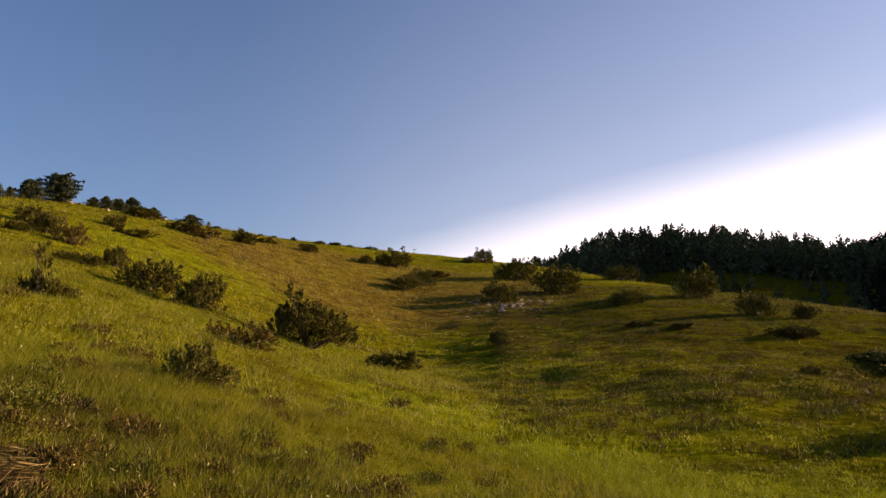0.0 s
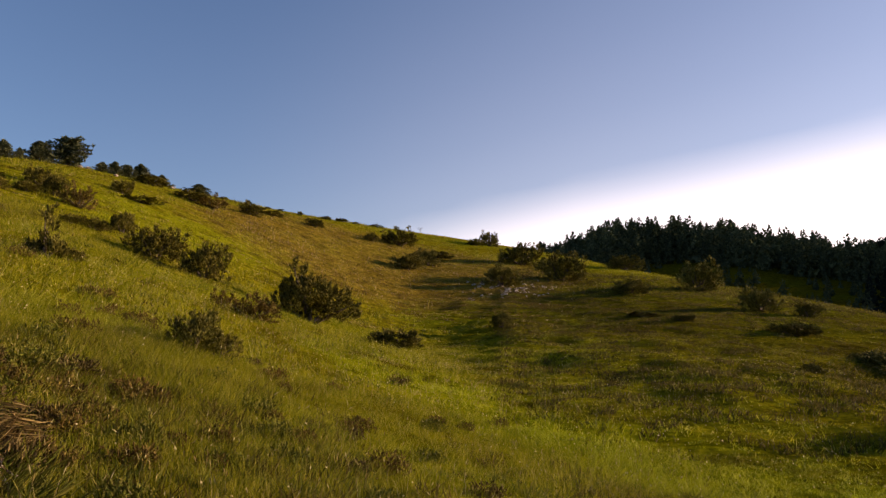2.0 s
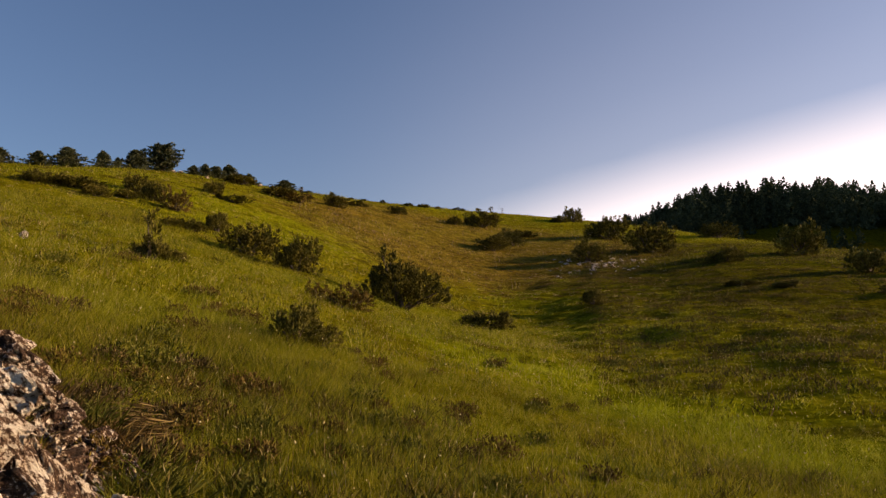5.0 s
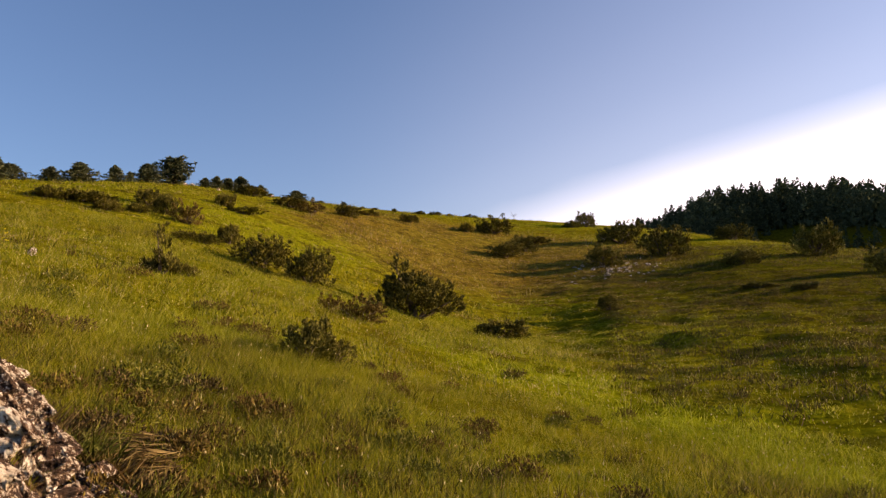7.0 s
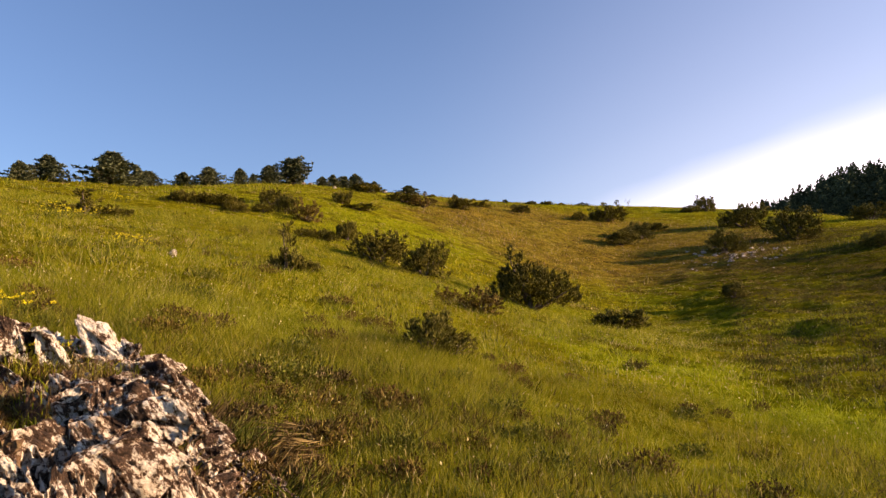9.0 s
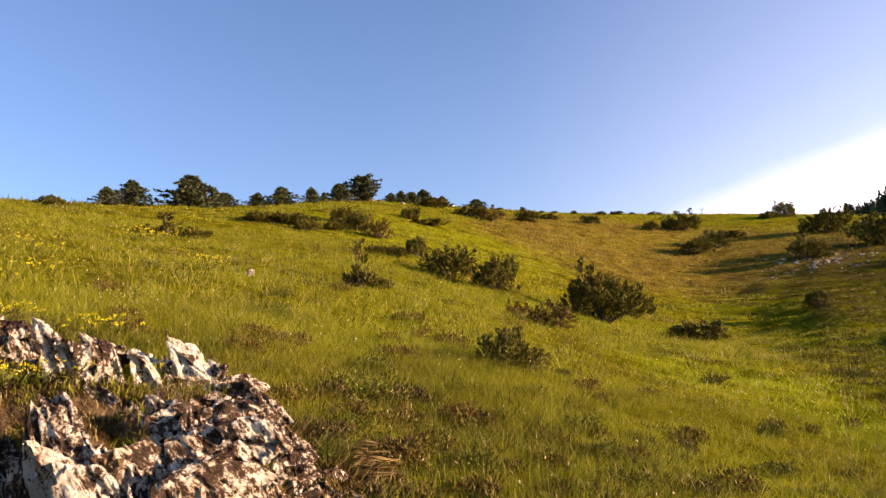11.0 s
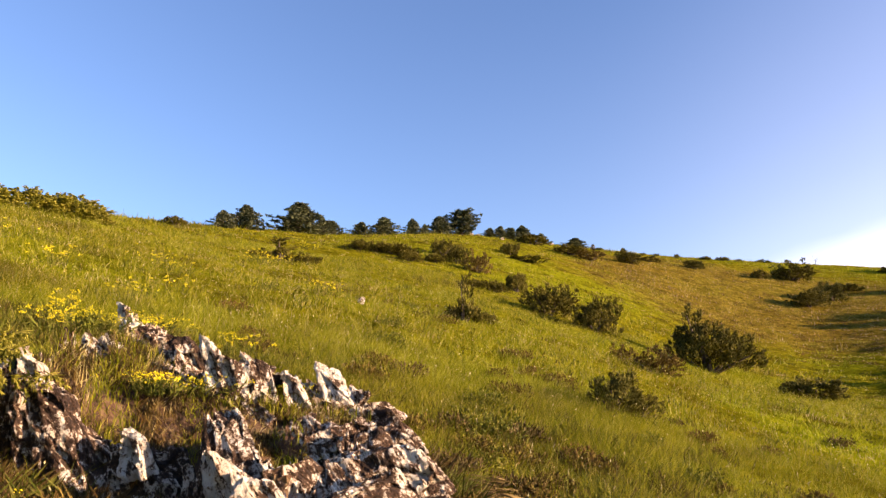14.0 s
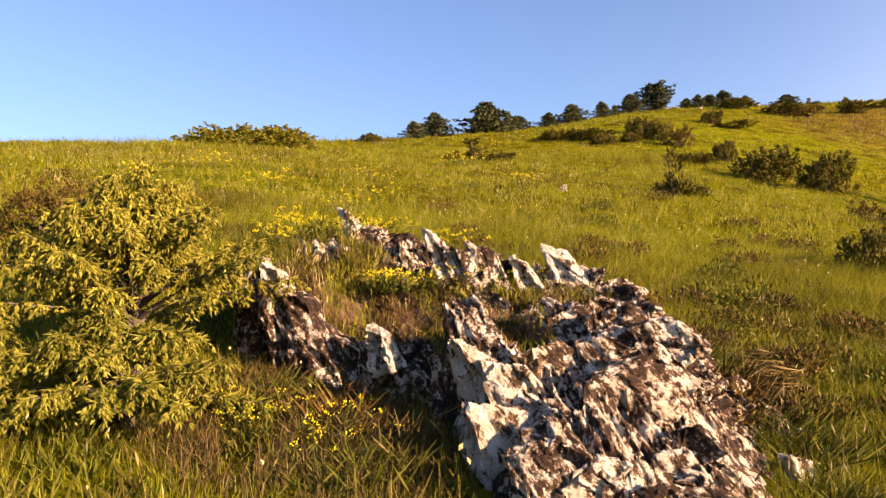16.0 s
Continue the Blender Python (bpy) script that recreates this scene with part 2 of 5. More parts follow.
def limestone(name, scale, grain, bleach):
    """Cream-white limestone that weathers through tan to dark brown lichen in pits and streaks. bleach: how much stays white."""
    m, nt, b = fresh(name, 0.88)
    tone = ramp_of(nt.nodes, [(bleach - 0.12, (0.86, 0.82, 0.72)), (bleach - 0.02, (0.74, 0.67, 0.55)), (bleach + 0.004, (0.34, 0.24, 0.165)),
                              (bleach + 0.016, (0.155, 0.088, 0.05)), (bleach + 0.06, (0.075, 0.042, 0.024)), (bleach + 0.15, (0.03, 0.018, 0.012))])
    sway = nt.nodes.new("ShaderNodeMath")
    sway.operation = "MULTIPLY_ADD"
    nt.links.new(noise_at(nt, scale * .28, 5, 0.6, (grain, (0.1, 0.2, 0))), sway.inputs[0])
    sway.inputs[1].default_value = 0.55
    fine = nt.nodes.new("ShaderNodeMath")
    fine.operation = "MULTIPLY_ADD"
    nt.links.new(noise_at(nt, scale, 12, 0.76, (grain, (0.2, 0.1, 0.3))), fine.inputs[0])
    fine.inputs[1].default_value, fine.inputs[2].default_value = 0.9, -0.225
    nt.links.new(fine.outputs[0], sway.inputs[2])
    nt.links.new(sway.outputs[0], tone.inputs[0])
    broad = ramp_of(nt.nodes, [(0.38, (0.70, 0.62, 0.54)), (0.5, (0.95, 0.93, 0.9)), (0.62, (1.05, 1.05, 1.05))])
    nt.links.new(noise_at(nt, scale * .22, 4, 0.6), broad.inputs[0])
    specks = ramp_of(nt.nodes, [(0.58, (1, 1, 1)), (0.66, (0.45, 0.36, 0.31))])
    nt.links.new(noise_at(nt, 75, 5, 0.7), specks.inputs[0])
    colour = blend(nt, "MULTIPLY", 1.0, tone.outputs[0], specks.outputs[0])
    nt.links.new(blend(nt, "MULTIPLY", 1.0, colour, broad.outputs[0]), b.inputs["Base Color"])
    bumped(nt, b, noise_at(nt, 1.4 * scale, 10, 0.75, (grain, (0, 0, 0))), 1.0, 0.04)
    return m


BED = limestone("bedded_limestone", 32, (0.75, 1.2, 1.0), 0.505)
STONE = limestone("limestone", 30, (1.2, 1.2, 0.7), 0.49)
PALE = limestone("bleached_limestone", 28, (1.2, 1.2, 0.65), 0.55)
# brown-stained stone, which also carries the painted shade of the cavity wall
STAINED_SHADED = limestone("stained_shaded_limestone", 30, (0.9, 1.2, 0.7), 0.455)
DUSK = limestone("lichened_limestone", 28, (1.3, 1.3, 0.6), 0.482)

SOIL, nt, b = fresh("rusty_soil", 1.0)
shade = ramp_of(nt.nodes, [(0.35, (0.05, 0.028, 0.016)), (0.5, (0.12, 0.066, 0.035)), (0.66, (0.22, 0.15, 0.07))])
nt.links.new(noise_at(nt, 16, 8, 0.7), shade.inputs[0])
nt.links.new(shade.outputs[0], b.inputs["Base Color"])
bumped(nt, b, noise_at(nt, 30, 8, 0.7), 1.0, 0.03)


# ---- building helpers ----
def mesh_of(name, verts, faces, material, smooth=False):
    """A mesh from arrays: verts (n, 3), faces (m, 3) or (m, 4)."""
    verts, faces = np.asarray(verts, np.float32), np.asarray(faces, np.int32)
    me = bpy.data.meshes.new(name)
    me.vertices.add(len(verts))
    me.vertices.foreach_set("co", verts.ravel())
    side = faces.shape[1]
    me.loops.add(faces.size)
    me.loops.foreach_set("vertex_index", faces.ravel())
    me.polygons.add(len(faces))
    me.polygons.foreach_set("loop_start", np.arange(0, faces.size, side, dtype=np.int32))
    me.update(calc_edges=True)
    me.polygons.foreach_set("use_smooth", np.full(len(faces), smooth))
    me.materials.append(material)
    return me


def part(name, me, parent, label=""):
    ob = new(name, me)
    ob.parent = parent
    return tagged(ob, label)


def unit(v):
    return v / np.maximum(np.linalg.norm(v, axis=-1, keepdims=True), 1e-9)


def spindles(base, way, length, width, rng):
    """Slim three-sided buds, one on each base point: 5 verts and 6 faces each."""
    n = len(base)
    way = unit(way)
    side = unit(np.cross(way, rng.normal(size=(n, 3))))
    other = np.cross(way, side)
    length, width = np.broadcast_to(length, n)[:, None], np.broadcast_to(width, n)[:, None]
    mid = base + way * length * .45
    ring = [mid + width * (side * math.cos(a) + other * math.sin(a)) for a in (0, 2.094, 4.189)]
    verts = np.stack([base, *ring, base + way * length], 1).reshape(-1, 3)
    pattern = np.array([(0, 2, 1), (0, 3, 2), (0, 1, 3), (4, 1, 2), (4, 2, 3), (4, 3, 1)])
    return verts, (pattern[None] + 5 * np.arange(n)[:, None, None]).reshape(-1, 3)


def tube(points, radii, sides=5):
    """A tapered limb along points."""
    points = np.asarray(points, float)
    verts, faces = [], []
    for k, p in enumerate(points):
        d = unit(points[min(k + 1, len(points) - 1)] - points[max(k - 1, 0)])
        a = unit(np.cross(d, (0.31, 0.52, 0.11)))
        c = np.cross(d, a)
        for s in range(sides):
            w = 2 * math.pi * s / sides
            verts.append(p + radii[k] * (a * math.cos(w) + c * math.sin(w)))
    for k in range(len(points) - 1):
        for s in range(sides):
            t = (s + 1) % sides
            faces.append((k * sides + s, k * sides + t, (k + 1) * sides + t, (k + 1) * sides + s))
    return np.array(verts), np.array(faces)


def joined(pieces):
    verts, faces, at = [], [], 0
    for v, f in pieces:
        verts.append(v)
        faces.append(np.asarray(f) + at)
        at += len(v)
    return np.concatenate(verts), np.concatenate(faces)


def sow(rng, n, near, far, left, right):
    """Plan points spread evenly over a sector between two ranges and two bearings."""
    r = np.sqrt(rng.uniform(near ** 2, far ** 2, n))
    a = np.radians(rng.uniform(left, right, n))
    return r * np.sin(a), r * np.cos(a)


def patchy(x, y, size, seed=0.0):
    """Soft blotches between 0 and 1 over the plan."""
    u, v = x / size + seed, y / size - seed
    s = np.sin(u * 1.1 + 1.7 * np.sin(v * .7)) + np.sin(v * 1.3 + 1.3 * np.sin(u * .9 + 2)) + .6 * np.sin(u * 2.9 + v * 2.3)
    return np.clip(.5 + s / 4.4, 0, 1)


def blades(rng, x, y, height, width, bow=0.45, sink=0.02, floor=None):
    """Bowed blades of grass: 5 verts, three triangles each."""
    n = len(x)
    a = rng.uniform(0, 2 * math.pi, n)
    across = np.stack([np.cos(a), np.sin(a), 0 * a], 1) * np.broadcast_to(width, n)[:, None]
    b = a + rng.normal(math.pi / 2, .5, n)
    lean = np.stack([np.cos(b), np.sin(b), 0 * b], 1) * (np.abs(rng.normal(0, bow, n)) * height)[:, None]
    foot = np.stack([x, y, (ground(x, y) if floor is None else floor) - sink], 1)
    up = np.zeros((n, 3))
    up[:, 2] = height
    mid = foot + up * .55 + lean * .35
    tip = foot + up * rng.uniform(.8, 1, n)[:, None] + lean
    verts = np.stack([foot - across, foot + across, mid + across * .75, mid - across * .75, tip], 1).reshape(-1, 3)
    pattern = np.array([(0, 1, 2), (0, 2, 3), (3, 2, 4)])
    return verts, (pattern[None] + 5 * np.arange(n)[:, None, None]).reshape(-1, 3)


def slivers(rng, x, y, height, width, bow=0.4):
    """Single-triangle blades for the middle distance."""
    n = len(x)
    a = rng.uniform(0, 2 * math.pi, n)
    across = np.stack([np.cos(a), np.sin(a), 0 * a], 1) * np.broadcast_to(width, n)[:, None]
    lean = np.stack([rng.normal(0, bow, n), rng.normal(0, bow, n), 0 * a], 1) * np.broadcast_to(height, n)[:, None]
    foot = np.stack([x, y, ground(x, y) - .02], 1)
    up = np.zeros((n, 3))
    up[:, 2] = height
    verts = np.stack([foot - across, foot + across, foot + up + lean], 1).reshape(-1, 3)
    return verts, np.arange(3 * n).reshape(-1, 3)


# ---- the land ----
# Shape of the land, by bearing (degrees, right of +y) round the place where the camera stands.
EYE = 1.5
BEARING = [-180, -150, -120, -90, -76, -60, -47, -37, -28, -20, -10, 0, 7, 16, 25, 33, 40, 60, 90, 120, 150]
SLOPE = [-.06, .06, .17, .24, .24, .22, .20, .18, .12, .115, .08, .03, 0, -.045, -.08, -.10, -.13, -.18, -.22, -.20, -.14]
CREST = [-.03, .06, .16, .20, .215, .226, .229, .230, .243, .225, .202, .186, .168, .135, .105, .07, .045, .01, -.04, -.06, -.05]
REACH = [40, 35, 30, 26, 25, 30, 48, 62, 80, 92, 108, 140, 125, 92, 76, 64, 56, 50, 50, 50, 45]
BEND = [0, 0, 0, 0, 0, 0, 0, 0, 0, .4, 1, .5, .3, 0, 0, 0, 0, 0, 0, 0, 0]


def round_the_compass(values, soft=3.0):
    """A smooth periodic curve over the bearings, sampled every quarter degree."""
    fine = np.arange(-180, 180, .25)
    curve = np.interp(fine, BEARING + [180], values + values[:1])
    k = np.exp(-.5 * (np.arange(-60, 61) * .25 / soft) ** 2)
    return np.convolve(np.concatenate((curve[-60:], curve, curve[:60])), k / k.sum(), "valid")


CURVES = [round_the_compass(v) for v in (SLOPE, CREST, REACH, BEND)]


def ramp(t):
    t = np.clip(t, 0, 1)
    return t * t * (3 - 2 * t)


def grain_at(p, seed=0):
    """Smooth noise between -1 and 1 at points (n, 3)."""
    p = np.asarray(p, float) + seed * 17.3
    i = np.floor(p).astype(np.int64)
    f = p - i
    w = f * f * (3 - 2 * f)
    total = 0
    for dx in (0, 1):
        for dy in (0, 1):
            for dz in (0, 1):
                total = total + cell_hash(i[:, 0] + dx, i[:, 1] + dy, i[:, 2] + dz) * abs(1 - dx - w[:, 0]) * abs(1 - dy - w[:, 1]) * abs(1 - dz - w[:, 2])
    return total


def cell_hash(a, b, c=0):
    """A fixed random value between -1 and 1 for each whole-numbered cell."""
    h = (np.asarray(a, np.int64) * 374761393 + np.asarray(b, np.int64) * 668265263 + np.asarray(c, np.int64) * 1440662683) & 0xFFFFFFFF
    h = ((h ^ (h >> 13)) * 1274126177) & 0xFFFFFFFF
    return ((h ^ (h >> 16)) & 0xFFFF) / 32767.5 - 1


def ripple(x, y):
    """Small humps and hollows of the turf."""
    spots = np.stack([x.ravel(), y.ravel(), 0 * x.ravel()], 1)
    knobs = (.085 * grain_at(spots * .55, 21) + .060 * grain_at(spots * 1.25, 22) + .03 * grain_at(spots * 2.6, 23)).reshape(x.shape)
    far_side = ramp((.97 * (x - 2.6) + .25 * (y - 14.5) + 1) / 4)
    return (knobs * (.35 + .65 * far_side) + .10 * np.sin(x * .61 + 1.3 * np.sin(y * .23)) * np.sin(y * .47 + .9) + .05 * np.sin(x * 1.7 + y * .9) * np.sin(y * 1.3 - x * .4)
            + .5 * np.sin(x * .083 + 2) * np.sin(y * .071 + 1))


def ground(x, y):
    """Height of the land over the plan."""
    x, y = np.asarray(x, float), np.asarray(y, float)
    r = np.hypot(x, y) + 1e-6
    az = np.degrees(np.arctan2(x, y))
    i = ((az + 180) * 4) % 1440
    lo = i.astype(int) % 1440
    part_of = i - np.floor(i)
    s0, s1, reach, bend = [c[lo] * (1 - part_of) + c[(lo + 1) % 1440] * part_of for c in CURVES]
    top = s1 + EYE / reach
    u = np.clip(r / reach, 0, 1)
    ease = (1 - bend) * (1 - (1 - u) ** 2) + bend * (3 * u * u - 2 * u ** 3)
    near = -EYE + np.minimum(r, reach) * (s0 + (top - s0) * ease)
    over = np.maximum(r - reach, 0)
    length = .6 * reach
    o1 = np.minimum(over, length)
    fall = s1 + .16
    near = near + s1 * over - fall * (o1 * o1 / (2 * length) + (over - o1))
    near = near + ripple(x, y) * np.clip((r - 4) / 20, 0, 1) * np.clip(1.2 - u, 0.15, 1)
    # far bank of the hollow
    bank = .97 * (x - 1.3) + .25 * (y - 14.5)
    near = near + .95 * ramp((bank + .5) / 9.5) * (1 - ramp((bank - 10) / 26)) * (1 - ramp((az - 60) / 40)) * ramp((az + 4) / 10)
    # wooded hill, dark mountain and last ridge
    wood = np.interp(az, [-40, 0, 6, 9, 13, 18, 22, 27, 33, 45, 70, 100], [.05, .09, .122, .142, .164, .165, .156, .136, .12, .10, .05, 0])
    hill = 8 + (wood * 330 - 8) * ramp((r - 120) / 210) - np.maximum(r - 330, 0) * .12
    mount = np.interp(az, [-180, -60, 10, 26, 30.5, 33, 35.6, 39, 45, 55, 70, 90, 130, 180], [.1, .05, .03, .10, .153, .177, .212, .248, .246, .18, .15, .14, .12, .1])
    peak = -25 + (mount * 700 + 25) * ramp((r - 260) / 440) - np.maximum(r - 700, 0) * .2
    last = -25 + (np.interp(az, [-180, -30, 15, 30, 45, 120, 180], [.06, .1, .145, .160, .15, .08, .06]) * 1500 + 25) * ramp((r - 900) / 600) - np.maximum(r - 1500, 0) * .18
    away = np.maximum(np.maximum(hill * ramp((r - 60) / 60) + (-60) * (1 - ramp((r - 60) / 60)), peak), np.maximum(last, -40))
    k = 3.0
    m = np.maximum(near, away)
    return np.where(r > 55, m + k * np.log(np.exp((near - m) / k) + np.exp((away - m) / k)) - 0.0, near)

RINGS = np.concatenate((np.geomspace(.6, 40, 250), np.linspace(40, 130, 180)[1:], np.linspace(130, 200, 40)[1:], np.geomspace(200, 4500, 90)[1:]))
TURNS = np.radians(np.concatenate((np.arange(-90, 60, .35), np.arange(60, 270, 3.0))))


# rim of the limestone knoll beside the path
KNOLL = np.array([(-4.82, 2.42), (-4.36, 2.74), (-4.1, 3.0), (-3.82, 3.08), (-3.52, 2.80), (-3.12, 2.46), (-2.8, 2.18), (-2.35, 2.2), (-2.08, 2.9), (-2.2, 3.55), (-2.5, 4.08), (-2.7, 4.62),
                  (-3.3, 4.95), (-4.1, 4.78), (-5.0, 4.35), (-5.75, 4.25), (-6.0, 3.85), (-5.6, 3.5), (-5.25, 3.0), (-5.05, 2.55)])


def knoll_depth(x, y):
    """Distance inside the knoll's rim (negative outside)."""
    a, b = KNOLL, np.roll(KNOLL, -1, 0)
    px, py = np.asarray(x, float)[..., None], np.asarray(y, float)[..., None]
    ex, ey = b[:, 0] - a[:, 0], b[:, 1] - a[:, 1]
    t = np.clip(((px - a[:, 0]) * ex + (py - a[:, 1]) * ey) / (ex ** 2 + ey ** 2), 0, 1)
    far = np.hypot(px - a[:, 0] - t * ex, py - a[:, 1] - t * ey).min(-1)
    cross = ((a[:, 1] > py) != (b[:, 1] > py)) & (px < a[:, 0] + (py - a[:, 1]) * ex / np.where(ey == 0, 1e-9, ey))
    return np.where(cross.sum(-1) % 2 == 1, far, -far)


rr, aa = np.meshgrid(RINGS, TURNS, indexing="ij")
gx, gy = rr * np.sin(aa), rr * np.cos(aa)
land = np.stack([gx, gy, ground(gx, gy)], -1).reshape(-1, 3)
nr, na = rr.shape
k = np.arange(nr * na).reshape(nr, na)
nxt = np.roll(k, -1, 1)
cells = np.stack([k[:-1], k[1:], nxt[1:], nxt[:-1]], -1).reshape(-1, 4)
land = np.concatenate((land, [(0, 0, -EYE)]))
centre = np.stack([k[0], nxt[0], np.full(na, len(land) - 1), np.full(na, len(land) - 1)], -1)[:, :3]
cells = np.concatenate((cells[:, [0, 1, 2]], cells[:, [0, 2, 3]], centre))
tagged(new("ground", mesh_of("ground", land, cells[:, ::-1], TURF, True)), "grassy hillside rising to a crest, with wooded hills beyond", "ground", kind="structure")

# ---- grass ----
rng = np.random.default_rng(7)


def bare(x, y):
    """Where stone shows instead of turf."""
    near = (np.abs(x + 4) < 3) & (np.abs(y - 3.4) < 2.5)
    inside = np.zeros(np.shape(x), bool)
    inside[near] = knoll_depth(x[near], y[near]) > np.where(y[near] > 4.2, -.14, .05)
    thin = (np.hypot(x + 3.85, (y - 2.2) * 1.2) < .8) & (np.sin(x * 7919.3 + y * 5077.7) > -.2)
    return inside | thin | (np.hypot((x + 3.2) / .55, (y - 5.05) / .26) < 1)


def meadow(name, label, pieces, material):
    return tagged(new(name, mesh_of(name, *joined(pieces), material)), label, "grass", kind="stuff")


def tussocks(rng, n, per, near, far, left, right, spread):
    """Blade feet gathered in tussocks, with a height for each tussock."""
    cx, cy = sow(rng, n, near, far, left, right)
    keep = rng.uniform(size=n) < .3 + .7 * patchy(cx, cy, .9 + near * .08)
    cx, cy = cx[keep], cy[keep]
    size = rng.gamma(4, .25, len(cx)) * (.55 + .75 * patchy(cx, cy, 1.4 + near * .1, 3.0))
    # grazed short beyond the hollow
    size *= 1 - .66 * ramp((.97 * (cx - 1.3) + .25 * (cy - 14.5) - .3) / 2) * ramp((cx + 1) / 2) * (np.hypot(cx, cy) < 60)
    which = np.repeat(np.arange(len(cx)), per)
    x = cx[which] + rng.normal(0, spread, len(which)) * size[which]
    y = cy[which] + rng.normal(0, spread, len(which)) * size[which]
    keep = ~bare(x, y)
    return x[keep], y[keep], size[which][keep]


x, y, size = tussocks(rng, 15000, 18, 2.2, 7, -86, 44, .06)
meadow("meadow_grass", "tussocky lush yellow-green grass on the slope", [blades(rng, x, y, (.12 * size + .02) * rng.uniform(.4, 1.15, len(x)), .0018, .85)], GRASS)
x, y, size = tussocks(rng, 26000, 15, 7, 13, -86, 44, .07)
meadow("meadow_grass", "tussocky yellow-green grass farther up the slope", [slivers(rng, x, y, (.125 * size + .02) * rng.uniform(.4, 1.15, len(x)), .0034, .7)], GRASS)
x, y = sow(rng, 56000, 2.2, 8, -86, 44)
keep = ~bare(x, y)
x, y = x[keep], y[keep]
meadow("short_grass", "short fine grass between the tussocks", [blades(rng, x, y, rng.uniform(.04, .12, len(x)), .0019, .9)], GRASS)
x, y = sow(rng, 16000, .3, 4.5, 44, 274)
meadow("trodden_grass", "short grass behind the viewpoint", [slivers(rng, x, y, rng.uniform(.03, .12, len(x)), .004, .7)], GRASS)
x, y = sow(rng, 9000, .3, 2.2, -86, 44)
meadow("trodden_grass", "short trodden grass underfoot", [slivers(rng, x, y, rng.uniform(.03, .12, len(x)), .004, .7)], GRASS)
x, y, size = tussocks(rng, 36000, 9, 12.5, 36, -88, 44, .10)
meadow("slope_grass", "yellow-green grass over the middle of the slope", [slivers(rng, x, y, (.14 * size + .03) * rng.uniform(.5, 1.2, len(x)), .0085, .7)], GRASS)
x, y, size = tussocks(rng, 34000, 7, 36, 130, -60, 44, .22)
meadow("crest_grass", "sunlit grass on the upper slope to the crest", [slivers(rng, x, y, (.17 * size + .03) * rng.uniform(.5, 1.2, len(x)), .028)], GRASS)


def hummocks(name, label, n, near, far, left, right, per, small, large, thick, material, tall=1.0):
    """Low cushions of blades strewn over the turf."""
    x, y = sow(rng, n, near, far, left, right)
    keep = ~bare(x, y) & (rng.uniform(size=n) < .12 + .88 * patchy(x, y, 2.0 + near * .15, 5.0))
    x, y = x[keep], y[keep]
    which = np.repeat(np.arange(len(x)), per)
    wide = rng.uniform(small, large, len(x))[which]
    hx, hy = x[which] + rng.normal(0, 1, len(which)) * wide, y[which] + rng.normal(0, 1, len(which)) * wide
    return meadow(name, label, [slivers(rng, hx, hy, tall * wide * rng.uniform(.5, 1.3, len(wide)), .004 + wide * thick, .6)], material)


hummocks("herb_hummocks", "scattered dark olive-brown herb hummocks in the turf", 3600, 8, 90, -75, 0, 18, .05, .16, .10, HEATH)
hummocks("heath_hummocks", "dark heathy hummocks all over the shaded slope", 11000, 12, 85, 4, 44, 30, .06, .24, .06, HEATH, .75)
hummocks("rusty_heath", "low reddish-brown heath high on the slope", 3800, 46, 95, -18, 8, 22, .08, .24, .06, RUST, .6)
hummocks("turf_hummocks", "sunlit grassy hummocks on the shaded slope", 5200, 14, 85, -2, 44, 34, .08, .24, .028, GRASS, .55)
hummocks("pale_tufts", "pale dry tufts scattered in the turf", 2600, 7, 70, -80, 10, 12, .05, .13, .05, STRAW, 1.3)
hummocks("leafy_weeds", "leafy green weeds on the slope", 2200, 9, 45, -80, 12, 16, .06, .16, .10, HERB, 1.1)
hummocks("near_herbs", "small dark leafy herbs among the grass", 1500, 2.6, 10, -86, 44, 40, .03, .11, .07, HEATH, 1.5)
hummocks("near_weeds", "small leafy green weeds among the grass", 1500, 2.6, 10, -86, 44, 40, .03, .10, .08, HERB, 1.6)
x, y = sow(rng, 5200, 3, 26, -86, 30)
keep = ~bare(x, y) & (rng.uniform(size=len(x)) < patchy(x, y, 2.2, 4.0))
x, y = x[keep], y[keep]
at = np.stack([x, y, ground(x, y) + rng.uniform(.06, .26, len(x))], 1)
meadow("seed_heads", "pale seed heads and small blossoms above the grass", [spindles(at, rng.normal(0, .5, at.shape) + np.array([0, 0, 1]), rng.uniform(.015, .04, len(x)), rng.uniform(.005, .011, len(x)), rng)], SPECK)
x, y = sow(rng, 9500, 2.6, 22, -86, 20)
keep = ~bare(x, y) & (rng.uniform(size=len(x)) < patchy(x, y, 1.6, 8.0))
x, y = x[keep], y[keep]
stalks = blades(rng, x, y, rng.uniform(.12, .34, len(x)), .0016, .45)
tips = stalks[0].reshape(-1, 5, 3)
heads = spindles(tips[:, 4] - (tips[:, 4] - tips[:, 3]) * .12, tips[:, 4] - tips[:, 3], rng.uniform(.03, .07, len(x)), .0045, rng)
meadow("seeding_grass", "dry pale straw stalks with seed heads", [stalks, heads], STRAW)


x, y = rng.uniform(-6.6, -1.4, 9000), rng.uniform(.9, 5.6, 9000)
rim = -knoll_depth(x, y)
keep = (rim > -.08) & (x + .3 * y < -1.5) & (rim < .34 * patchy(x, y, .35, 2.0) + .03)
x, y = x[keep], y[keep]
meadow("withered_grass", "withered brown grass and stems round the rock", [blades(rng, x, y, rng.uniform(.06, .26, len(x)), .0026, .9)], DEAD)


